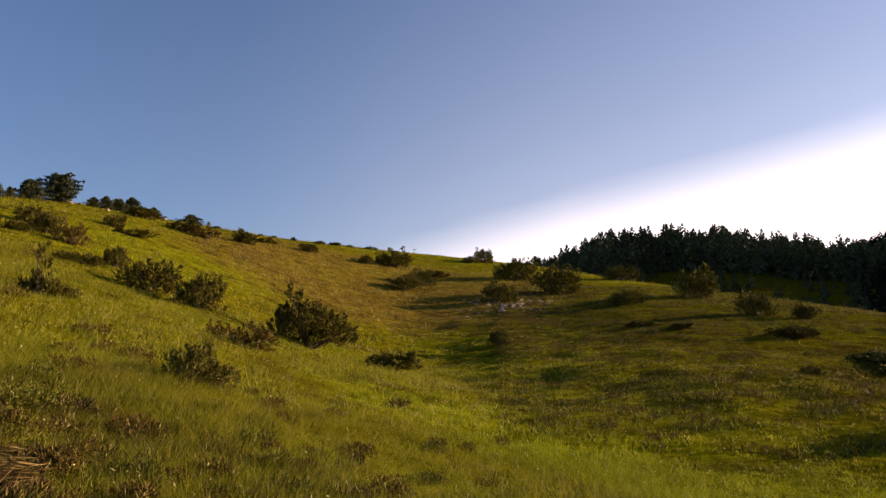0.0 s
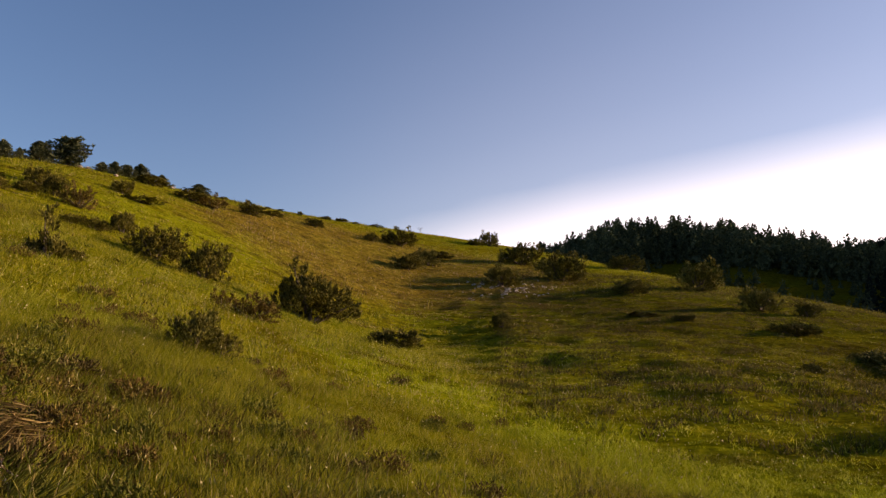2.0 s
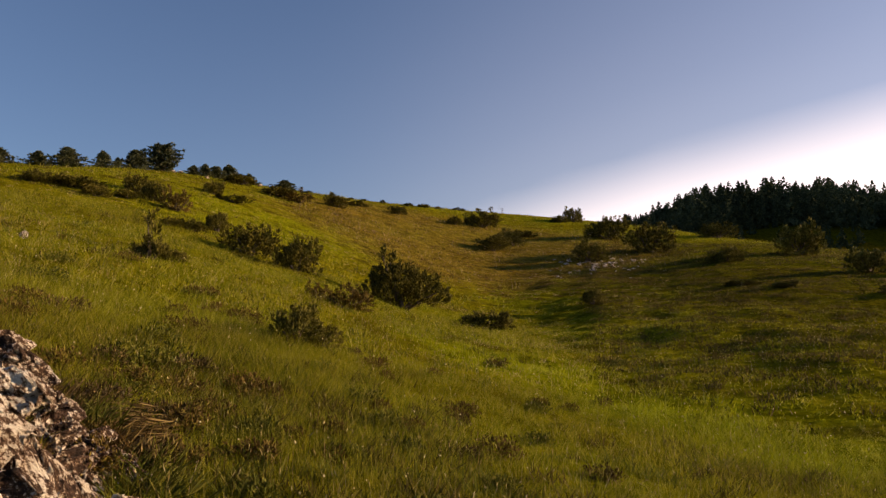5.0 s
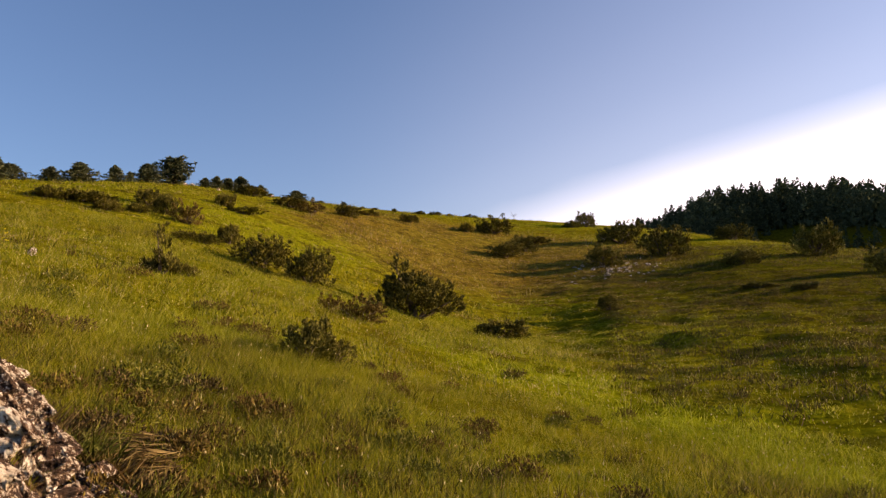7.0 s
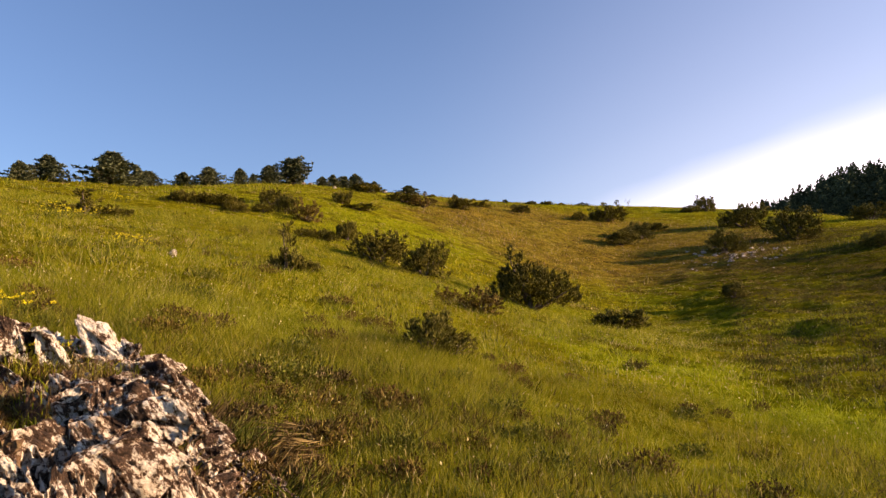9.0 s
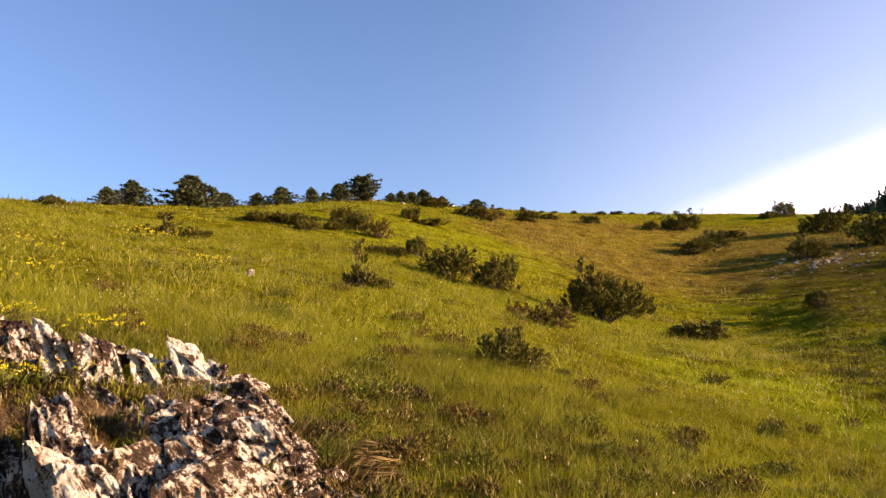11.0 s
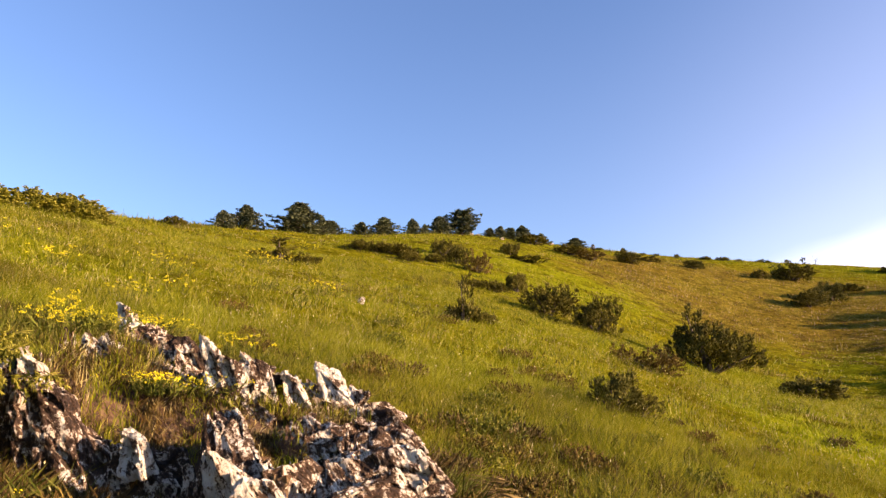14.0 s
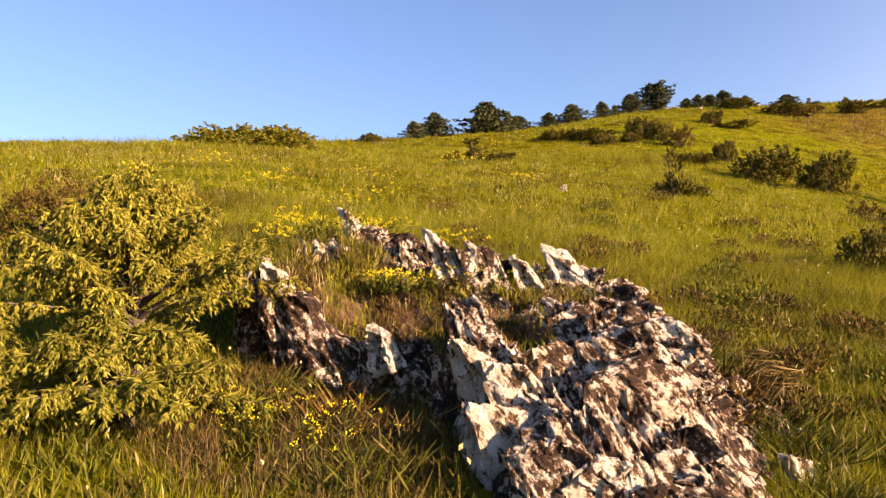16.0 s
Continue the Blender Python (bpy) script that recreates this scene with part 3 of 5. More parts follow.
x, y = rng.uniform(-4.7, -2.9, 16000), rng.uniform(1.3, 2.75, 16000)
keep = (knoll_depth(x, y) < .05) & (rng.uniform(size=len(x)) < ramp((.95 - np.hypot(x + 3.85, (y - 2.2) * 1.2)) / .5)) & (patchy(x, y, .2, 1.0) > .3)
x, y = x[keep], y[keep]
meadow("withered_herbs", "mat of withered brown herbs before the rock", [blades(rng, x, y, rng.uniform(.04, .17, len(x)), .0026, .9)], DEAD)

# ---- junipers ----
def crown_points(rng, lobes, n):
    """Points near the outside of overlapping lobes (x, y, z, radius, height), with their outward ways."""
    lobes = np.array(lobes, float)
    pick = rng.choice(len(lobes), n, p=lobes[:, 3] ** 2 / (lobes[:, 3] ** 2).sum())
    d = unit(rng.normal(size=(n, 3)))
    d[:, 2] = np.where(d[:, 2] < -.25, -d[:, 2], d[:, 2])
    depth = rng.uniform(.45, 1.0, n) ** .5
    size = np.stack([lobes[pick, 3], lobes[pick, 3], lobes[pick, 4]], 1)
    p = lobes[pick, :3] + d * size * depth[:, None]
    p[:, 2] = np.maximum(p[:, 2], .02)
    return p, d


def juniper_kind(seed, lobes, plumes, length, width, material, upward=.9, sprigs=20):
    """A juniper one metre wide and one high: plumes of needle sprigs on a few limbs. Returns foliage and limb meshes."""
    rng = np.random.default_rng(seed)
    p, d = crown_points(rng, lobes, plumes)
    axis = unit(d * (1 - upward * .5) + np.array([0, 0, upward]) + rng.normal(0, .22, p.shape))
    reach = rng.uniform(.6, 1.25, plumes) * length
    reach[rng.uniform(size=plumes) < .05] *= 1.25
    which = np.repeat(np.arange(plumes), sprigs)
    u = rng.uniform(0, 1, len(which)) ** .8
    fan = rng.normal(size=(len(which), 3))
    fan -= axis[which] * (fan * axis[which]).sum(1, keepdims=True)
    foot = p[which] + axis[which] * ((u - .5) * reach[which])[:, None] + unit(fan) * (.16 * reach[which] * (1 - .7 * u))[:, None]
    way = axis[which] + unit(fan) * (.75 * (1 - .6 * u))[:, None]
    size = reach[which] * rng.uniform(.28, .5, len(which))
    foliage = mesh_of("foliage", *spindles(foot, way, size, width * rng.uniform(.7, 1.2, len(which)), rng), material)
    limbs = []
    for k in range(7):
        i = lobes[k % len(lobes)]
        tip = np.array([i[0] + rng.uniform(-.1, .1), i[1] + rng.uniform(-.1, .1), i[2] + i[4] * .5])
        limbs.append(tube([(rng.uniform(-.03, .03), rng.uniform(-.03, .03), -.06), tip * (.5, .5, .45), tip], [.03, .02, .006]))
    return foliage, mesh_of("limb", *joined(limbs), BARK, True)


def domes(seed, n, spread, low=.2, high=.5, top=1.0):
    rng = np.random.default_rng(seed)
    out = [(0, 0, .12, .34, .58 * top)]
    for k in range(n):
        a = 2.4 * k + rng.uniform(-.4, .4)
        r = spread * rng.uniform(.5, 1)
        out.append((r * math.cos(a), r * math.sin(a), .1, rng.uniform(low, low + .12), rng.uniform(high * .6, high) * top))
    return out


KINDS = {
    "dense": juniper_kind(1, domes(1, 9, .33, .15, .7), 190, .17, .0125, JUNIPER),
    "dense_b": juniper_kind(11, domes(5, 10, .34, .14, .85), 180, .18, .013, JUNIPER),
    "peak": juniper_kind(12, [(-.14, 0, .62, .11, .42), (-.13, 0, .48, .17, .42), (-.1, .05, .35, .27, .36), (.05, -.05, .25, .36, .42), (.24, .05, .15, .27, .42), (-.24, -.05, .12, .25, .34), (.34, -.1, .1, .2, .26), (.05, .25, .15, .3, .36), (0, -.25, .15, .3, .36)], 420, .105, .0085, JUNIPER),
    "low": juniper_kind(2, domes(2, 10, .38, .12, .7, .8), 140, .20, .0155, JUNIPER, .7),
    "open": juniper_kind(3, domes(3, 10, .36, .13, .85), 200, .17, .0135, JUNIPER_OLIVE, .7),
    "rusty": juniper_kind(4, domes(4, 10, .36, .13, .8), 110, .20, .015, JUNIPER_RUST, .7),
    "dome": juniper_kind(14, domes(9, 12, .30, .2, .8), 620, .075, .0065, JUNIPER_RUST, .5, 14),
    "slim": juniper_kind(5, [(0, 0, .22, .15, .26), (.04, .03, .48, .13, .24), (-.03, .05, .76, .11, .22), (-.32, .1, .10, .2, .16), (.34, -.1, .10, .2, .13), (.12, .3, .1, .2, .16)], 75, .22, .017, JUNIPER, .7),
    "gold": juniper_kind(6, domes(6, 26, .44, .16, .55), 2300, .06, .0125, JUNIPER_GOLD, .7, 13),
}
LABELS = {
    "peak": "large pointed dark green juniper bush on the slope",
    "dense": "dense dark green juniper bush on the grassy slope", "dense_b": "dense dark green juniper bush with upright sprigs",
    "low": "low spreading dark juniper in the grass", "open": "loose olive-brown juniper bush on the slope",
    "rusty": "small juniper bush with browned rusty needles", "dome": "rounded bush of fine browned olive twigs", "slim": "slender upright juniper with ragged top", "gold": "broad yellow-green juniper mat on the crest",
}
MASTERS = {}


def juniper(kind, x, y, wide, high, turn):
    at = pose(x, y, float(ground(x, y)) - (.30 if kind == "gold" else .03) * high, 0, 0, turn)
    if kind in MASTERS:
        first = MASTERS[kind]
        return copy_thing(first, at @ Matrix.Diagonal((wide / first.scale.x, wide / first.scale.y, high / first.scale.z, 1)))
    top = new("juniper_bush")
    top.empty_display_size = .2
    foliage, limb = KINDS[kind]
    part("foliage", foliage, top)
    part("limb", limb, top, "gnarled brown limbs")
    tagged(top, LABELS[kind], "bush", "junipers on the hillside")
    top.matrix_basis = at @ Matrix.Diagonal((wide, wide, high, 1))
    MASTERS[kind] = top
    return top


for n, (x, y, wide, high) in enumerate((
    (-5.5, 29.8, 3.79, 2.78),
)):
    juniper("peak", x, y, wide, high, 0 + 67 * n)
for n, (x, y, wide, high) in enumerate((
    (-9.4, 28.2, 2.04, 1.76), (-15.3, 33.9, 1.45, 1.30), (-21.4, 39.0, 1.82, 1.64), (-16.1, 87.0, 2.73, 1.34),
    (-9.6, 91.0, 2.50, 1.38), (9.1, 90.2, 5.87, 3.49), (3.0, 39.3, 1.39, 1.10), (9.4, 13.3, 1.42, 0.81),
)):
    juniper("dense", x, y, wide, high, 0 + 67 * n)
for n, (x, y, wide, high) in enumerate((
    (-11.8, 29.2, 2.64, 1.61), (-23.8, 41.4, 1.96, 1.44), (-20.9, 76.6, 3.27, 1.60), (-6.3, 94.9, 5.37, 2.55),
    (-4.1, 76.7, 4.04, 2.05), (11.6, 74.5, 5.51, 3.65), (6.8, 116.5, 3.74, 2.94), (23.3, 47.2, 1.87, 1.22),
)):
    juniper("dense_b", x, y, wide, high, 0 + 67 * n)
for n, (x, y, wide, high) in enumerate((
    (-9.6, 17.3, 1.0, 1.32), (-18.9, 20.4, 2.07, 0.92),
)):
    juniper("slim", x, y, wide, high, 0 + 67 * n)
for n, (x, y, wide, high) in enumerate((
    (-9.2, 17.8, 0.60, 0.46), (-10.1, 17.7, 0.48, 0.40), (-15.7, 30.0, 1.15, 0.62), (-15.1, 30.8, 1.33, 0.80),
    (-1.9, 28.8, 2.41, 1.13), (-21.7, 36.7, 1.46, 0.72), (-25.1, 33.7, 1.51, 0.92), (-24.8, 34.9, 2.20, 0.90),
    (-23.4, 35.2, 2.53, 0.99), (-21.9, 34.1, 1.45, 0.88), (-24.7, 54.2, 1.84, 1.61), (-30.4, 72.4, 4.07, 1.33),
)):
    juniper("low", x, y, wide, high, 0 + 67 * n)
for n, (x, y, wide, high) in enumerate((
    (-25.2, 70.1, 3.84, 1.51), (-22.7, 52.7, 2.95, 0.72), (-20.6, 84.1, 2.97, 0.73), (4.4, 113.5, 3.11, 1.53),
    (-1.5, 88.8, 4.54, 1.19), (17.2, 36.3, 2.51, 1.00), (11.8, 44.1, 1.93, 0.46), (31.4, 41.3, 2.28, 0.95),
    (16.2, 28.3, 2.31, 0.70), (16.5, 26.2, 3.23, 1.08), (14.5, 23.4, 1.62, 0.73), (10.9, 22.1, 0.66, 0.45),
)):
    juniper("low", x, y, wide, high, 132 + 67 * n)
for n, (x, y, wide, high) in enumerate((
    (13.2, 40.8, 1.52, 0.53), (-18.6, 21.7, 1.02, 0.47), (-30.4, 25.0, 1.48, 0.66), (-25.6, 17.5, 0.79, 0.36),
)):
    juniper("low", x, y, wide, high, 264 + 67 * n)
for n, (x, y, wide, high) in enumerate((
    (-3.8, 11.1, 0.87, 0.75), (-3.5, 11.4, 0.68, 0.46), (-2.1, 82.0, 3.07, 2.47), (5.3, 68.4, 3.60, 2.40),
    (22.7, 65.7, 4.24, 3.36), (14.9, 59.8, 2.92, 1.54), (22.9, 93.6, 4.60, 2.52), (21.0, 48.9, 2.79, 1.95),
    (28.2, 42.1, 2.06, 1.51), (29.6, 41.9, 1.82, 1.11), (15.3, 60.3, 2.64, 1.04),
)):
    juniper("open", x, y, wide, high, 0 + 67 * n)
for n, (x, y, wide, high) in enumerate((
    (-5.2, 20.0, 1.33, 0.84), (-6.4, 20.9, 0.87, 0.57), (-19.4, 37.7, 1.88, 1.42), (-23.0, 69.9, 3.03, 1.49),
)):
    juniper("rusty", x, y, wide, high, 0 + 67 * n)
for n, (x, y, wide, high) in enumerate((
    (-17.8, 104.3, 1.79, 0.73), (-16.1, 108.4, 2.02, 0.84), (-20.6, 100.1, 0.79, 0.79), (-11.7, 117.7, 2.37, 0.64), (-22.7, 97.2, 0.92, 0.46), (-14.4, 112.2, 1.22, 0.52), (-28.0, 88.8, 1.15, 0.50), (-24.0, 95.4, 0.76, 0.45),
)):
    juniper("low", x, y, wide, high, 31 + 67 * n)
juniper("dome", -8.3, 2.6, 1.25, 0.80, 20)
for n, (x, y, wide, high) in enumerate((
    (-25.8, 14.8, 4.37, 1.47),
)):
    juniper("gold", x, y, wide, high, 0 + 67 * n)


# ---- pines on the crest ----
def needle_tufts(centres, size, rng, spikes=9, stout=.26):
    """Loose tufts of needles: thin triangles that stand out round each centre."""
    n = len(centres) * spikes
    c = np.repeat(centres, spikes, 0)
    size = np.repeat(np.broadcast_to(size, len(centres)), spikes)[:, None]
    d = unit(rng.normal(size=(n, 3)) + np.array([0, 0, .25]))
    side = unit(np.cross(d, rng.normal(size=(n, 3))))
    tip = c + d * size * rng.uniform(.6, 1.1, (n, 1))
    verts = np.stack([c + side * size * stout, c - side * size * stout, tip], 1).reshape(-1, 3)
    return verts, np.arange(3 * n).reshape(-1, 3)


def pine_kind(seed, shape, bare_stem):
    """A pine one metre wide and one high: crown tufts on limbs, and a trunk."""
    rng = np.random.default_rng(seed)
    limbs, tufts = [], []
    for k in range(76):
        h = bare_stem + (1 - bare_stem) * (k + .5) / 76
        u = (h - bare_stem) / (1 - bare_stem)
        reach = {"cone": .56 * (1 - u) ** .85 + .02, "round": .54 * math.sqrt(max(0, 1 - u ** 2)) * (1 - .5 * u) + .02, "broad": .5 * math.sqrt(max(0, 1 - (1.75 * u - .85) ** 2)) + .06}[shape]
        a = 2.39996 * k + rng.uniform(-.3, .3)
        reach *= rng.uniform(.4, 1.12) * (1 + .18 * math.sin(3 * a + seed))
        tip = np.array([reach * math.cos(a), reach * math.sin(a), h + .14 * reach])
        foot = np.array([0, 0, h - .12 * reach])
        limbs.append(tube([foot, (foot + tip) / 2 + (0, 0, -.01), tip], [.012, .008, .003], 4))
        for s in np.linspace(.35, 1, 7):
            tufts.append(foot + (tip - foot) * s + rng.normal(0, .022, 3))
    tufts += [np.array([0, 0, z]) + rng.normal(0, .015, 3) for z in np.linspace(bare_stem + .1, 1.0, 14)]
    crown = mesh_of("crown", *needle_tufts(np.array(tufts), rng.uniform(.06, .11, len(tufts)), rng, 12), PINE)
    trunk = tube([(0, 0, -.08), (.01, 0, .3), (0, .01, .6), (0, 0, .95)], [.035, .028, .018, .006], 7)
    return crown, mesh_of("trunk", *joined([trunk, *limbs]), BARK, True)


PINE_KINDS = [pine_kind(21, "round", .0), pine_kind(22, "cone", .0), pine_kind(23, "broad", .1), pine_kind(24, "round", .0)]
PINE_LABELS = ["small bushy pine on the grassy crest", "small conical pine on the grassy crest", "broad-crowned pine with a bare lower trunk", "low rounded young pine on the crest"]
PINE_MASTERS = {}


def pine(kind, x, y, wide, high, turn):
    at = pose(x, y, float(ground(x, y)) - .07 * high, 0, 0, turn)
    if kind in PINE_MASTERS:
        first = PINE_MASTERS[kind]
        return copy_thing(first, at @ Matrix.Diagonal((wide / first.scale.x, wide / first.scale.y, high / first.scale.z, 1)))
    top = new("pine_tree")
    crown, trunk = PINE_KINDS[kind]
    part("crown", crown, top)
    part("trunk", trunk, top, "brown trunk and limbs")
    tagged(top, PINE_LABELS[kind], "tree", "pines along the crest")
    top.matrix_basis = at @ Matrix.Diagonal((wide, wide, high, 1))
    PINE_MASTERS[kind] = top
    return top


for n, (x, y, wide, high, kind) in enumerate((
    (-34.1, 31.8, 1.44, 1.07, 1), (-34.7, 34.3, 2.33, 1.56, 1), (-35.8, 40.9, 3.51, 2.23, 0), (-36.1, 43.8, 1.31, 1.29, 1), (-36.2, 45.1, 1.96, 1.06, 3),
    (-36.4, 49.4, 1.70, 1.12, 1), (-36.8, 53.4, 2.49, 1.57, 1), (-37.0, 58.6, 1.71, 1.49, 1), (-37.0, 60.9, 0.99, 0.98, 1), (-36.9, 63.6, 2.60, 1.82, 3),
    (-36.5, 67.9, 2.85, 2.68, 2), (-35.3, 72.3, 1.70, 1.03, 1), (-34.8, 73.9, 1.72, 1.39, 1), (-34.2, 75.4, 2.07, 1.32, 3), (-33.5, 77.2, 2.42, 1.78, 1),
    (-32.3, 80.1, 1.82, 1.20, 1), (-29.8, 85.3, 2.61, 1.17, 0), (-25.8, 92.5, 0.93, 0.61, 3),
)):
    pine(kind, x, y, 1.38 * wide, 1.02 * high, 50 * n)


def bare_sapling(x, y, high, seed):
    """A leafless sapling: a thin stem that forks into crooked twigs."""
    rng = np.random.default_rng(seed)
    top = tagged(new("bare_sapling"), "thin leafless sapling on the skyline", "tree")
    top.location = (x, y, float(ground(x, y)) - .05)
    part("trunk", mesh_of("trunk", *tube([(0, 0, 0), (.05 * high, 0, .35 * high), (0, .03 * high, .6 * high)], [.035 * high, .028 * high, .02 * high]), BARK, True), top)
    for k in range(6):
        a = 1.05 * k + rng.uniform(-.3, .3)
        foot = np.array([.02 * high, 0, (.36 + .04 * k) * high])
        tip = foot + np.array([math.cos(a) * .42, math.sin(a) * .42, rng.uniform(.25, .55)]) * high
        part("twig", mesh_of("twig", *tube([foot, (foot + tip) / 2 + (0, 0, -.05 * high), tip], [.016 * high, .012 * high, .006 * high], 4), BARK, True), top)
    return top


bare_sapling(-5.0, 128.7, 1.39, 5)


# ---- woods on the far hills ----
def conifer(rng, tufts, spikes):
    """A conifer one metre high: an uneven crown of ragged tufts round its stem."""
    blunt, drift = rng.uniform(.5, .95), rng.normal(0, .02, 2)
    u = (np.arange(tufts) + .5) / tufts
    a = 2.39996 * np.arange(tufts)
    r = .27 * (1 - u) ** blunt * rng.uniform(.35, 1.1, tufts) * (1 + .25 * np.sin(2 * a + rng.uniform(0, 6)))
    at = np.stack([r * np.cos(a) + drift[0] * u, r * np.sin(a) + drift[1] * u, .06 + .9 * u], 1)
    return needle_tufts(at, .15 * (1 - .72 * u), rng, spikes, .6)


def forest(name, label, x, y, high, spread, shapes, seed, material):
    rng = np.random.default_rng(seed)
    z = ground(x, y)
    pieces = []
    for k in range(len(x)):
        v, f = shapes[int(rng.integers(len(shapes)))]
        a = rng.uniform(0, 6.28)
        c, s = math.cos(a), math.sin(a)
        w = high[k] * spread * rng.uniform(.8, 1.25)
        pieces.append((np.stack([x[k] + w * (v[:, 0] * c - v[:, 1] * s), y[k] + w * (v[:, 0] * s + v[:, 1] * c), z[k] - .3 + high[k] * v[:, 2]], 1), f))
    return tagged(new(name, mesh_of(name, *joined(pieces), material)), label, "forest", kind="stuff")


rng = np.random.default_rng(31)
CONIFERS = [conifer(rng, 40, 6) for _ in range(14)]
SPIRES = [conifer(rng, 12, 4) for _ in range(8)]
x, y = sow(rng, 2000, 225, 345, 5, 36)
keep = np.hypot(x, y) > np.interp(np.degrees(np.arctan2(x, y)), [5, 13, 16, 29, 34], [225, 225, 238, 238, 225])
x, y = x[keep], y[keep]
forest("pine_wood", "dark dense conifer wood on the hill behind the meadow", x, y, rng.gamma(9, .9, len(x)).clip(3.5, 13), 1.0, CONIFERS, 32, WOODS)
x, y = sow(rng, 80, 150, 240, 14, 34)
forest("wood_edge", "scattered conifers in the dip below the wood", x, y, rng.uniform(2, 6, len(x)), .85, CONIFERS, 33, WOODS)
x, y = sow(rng, 240, 130, 260, 30, 50)
forest("valley_wood", "dark conifers in the valley beside the meadow, shade painted in", x, y, rng.uniform(4, 9, len(x)), .9, CONIFERS, 36, SHADED_FAR_WOODS)
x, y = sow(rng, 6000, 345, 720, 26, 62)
forest("mountain_wood", "dark conifer forest on the mountain flank, shade painted in", x, y, rng.uniform(5, 9.5, len(x)), 1.5, SPIRES, 34, SHADED_FAR_WOODS)


# ---- limestone outcrop ----
def weathered(p, along, seed):
    """How far stone is worn in (negative) or stands out: solution flutes along one way, pits and crumbs."""
    q = p - np.outer(p @ along, along) * .72
    flute = np.abs(grain_at(q * 17, seed))
    pit = np.clip(grain_at(q * 15, seed + 3) - .18, 0, 1) ** .6
    chip = cell_hash(*np.floor(q * 21 + .6 * grain_at(q * 9, seed + 5)[:, None]).astype(int).T)
    return .010 * grain_at(p * 7, seed + 1) - .013 * (1 - flute) ** 4 - .055 * pit + .006 * chip + .004 * grain_at(p * 62, seed + 2)


def slab_mesh(seed, size, material):
    """A broken slab: an angular hull with its peak to one side, cut fine, fluted and pitted."""
    rnd = random.Random(seed * 17 + 3)
    bm = bmesh.new()
    for sx in (-.5, .5):
        for sy in (-.5, .5):
            bm.verts.new((sx * 1.25 * size[0] * rnd.uniform(.85, 1.1), sy * 1.1 * size[1] * rnd.uniform(.8, 1.1), -.5 * size[2]))
            high = (.5 if sx < 0 else .2) * rnd.uniform(.78, 1.0)
            bm.verts.new((sx * .8 * size[0] * rnd.uniform(.6, 1.1), sy * .75 * size[1] * rnd.uniform(.5, 1.1), high * size[2]))
    for _ in range(5):
        bm.verts.new((rnd.uniform(-.55, .55) * size[0], rnd.uniform(-.55, .55) * size[1], rnd.uniform(-.3, .25) * size[2]))
    hull = bmesh.ops.convex_hull(bm, input=bm.verts[:])
    bmesh.ops.delete(bm, geom=[g for g in hull["geom_interior"] if isinstance(g, bmesh.types.BMVert)], context="VERTS")
    for cut in range(6):
        long_edges = [e for e in bm.edges if e.calc_length() > .02]
        if not long_edges or len(bm.verts) > 6000:
            break
        bmesh.ops.subdivide_edges(bm, edges=long_edges, cuts=1)
        bmesh.ops.triangulate(bm, faces=bm.faces[:])
    bm.normal_update()
    co, way = np.array([v.co for v in bm.verts]), np.array([v.normal for v in bm.verts])
    # beds part along thin cracks that run up the slab
    lift = weathered(co, np.array((-.25, 0, .97)), seed) * min(1.5, .45 + 5 * size[1])
    bed = co[:, 1] / size[1] * 3.2 + .35 * grain_at(co * 5, seed) + seed * .37
    lift -= .03 * np.clip(1 - np.abs(bed - np.round(bed)) / .12, 0, 1)
    lift += .012 * cell_hash(np.floor(bed + .5), seed)
    co += way * lift[:, None]
    for v, spot in zip(bm.verts, co):
        v.co = spot
    me = bpy.data.meshes.new("slab")
    bm.to_mesh(me)
    bm.free()
    me.materials.append(material)
    return me


outcrop = tagged(new("rock_outcrop"), "jagged white limestone outcrop with brown lichen and moss", "rock")
outcrop.location = (-4.2, 3.4, float(ground(-4.2, 3.4)))
bpy.context.view_layer.update()


def rock_top(x, y):
    """The sloping bed that the tops of the slabs follow."""
    return .17 - .18 * ramp((x + 3.7) / .7) * ramp((y - 3.5) / .6) - .37 * (x + 4) + .17 * (y - 3.4) - .30 * ramp((3.6 - y) / .65) * ramp((-3.55 - x) / .35) * (1 - .8 * ramp((-4.4 - x) / .3))


def ledge(x, y):
    """Earthy ledges where herbs grow."""
    beds = ((-4.60, 3.10, .48, .42, 1.2), (-3.98, 3.34, .55, .29, 1.4), (-3.42, 3.22, .30, .13, 1.2), (-3.72, 3.80, .34, .18, 1.3), (-3.12, 3.76, .40, .15, 1.3), (-5.0, 3.55, .4, .12, .8), (-4.02, 3.98, .30, .11, 1.0), (-3.60, 4.08, .26, .10, .9), (-3.36, 3.95, .30, .10, 1.0))
    return np.max([k * np.exp(-((x - u) / a) ** 2 - ((y - v) / b) ** 2) for u, v, a, b, k in beds], axis=0)


# broken beds of the knoll: plates that lean back, steep on one side and long on the other
NX, NY = 440, 306
kx, ky = np.meshgrid(np.linspace(-6.3, -1.7, NX), np.linspace(1.9, 5.1, NY), indexing="ij")
inner = knoll_depth(kx, ky)
flat = np.stack([kx.ravel(), ky.ravel(), np.zeros(kx.size)], 1)


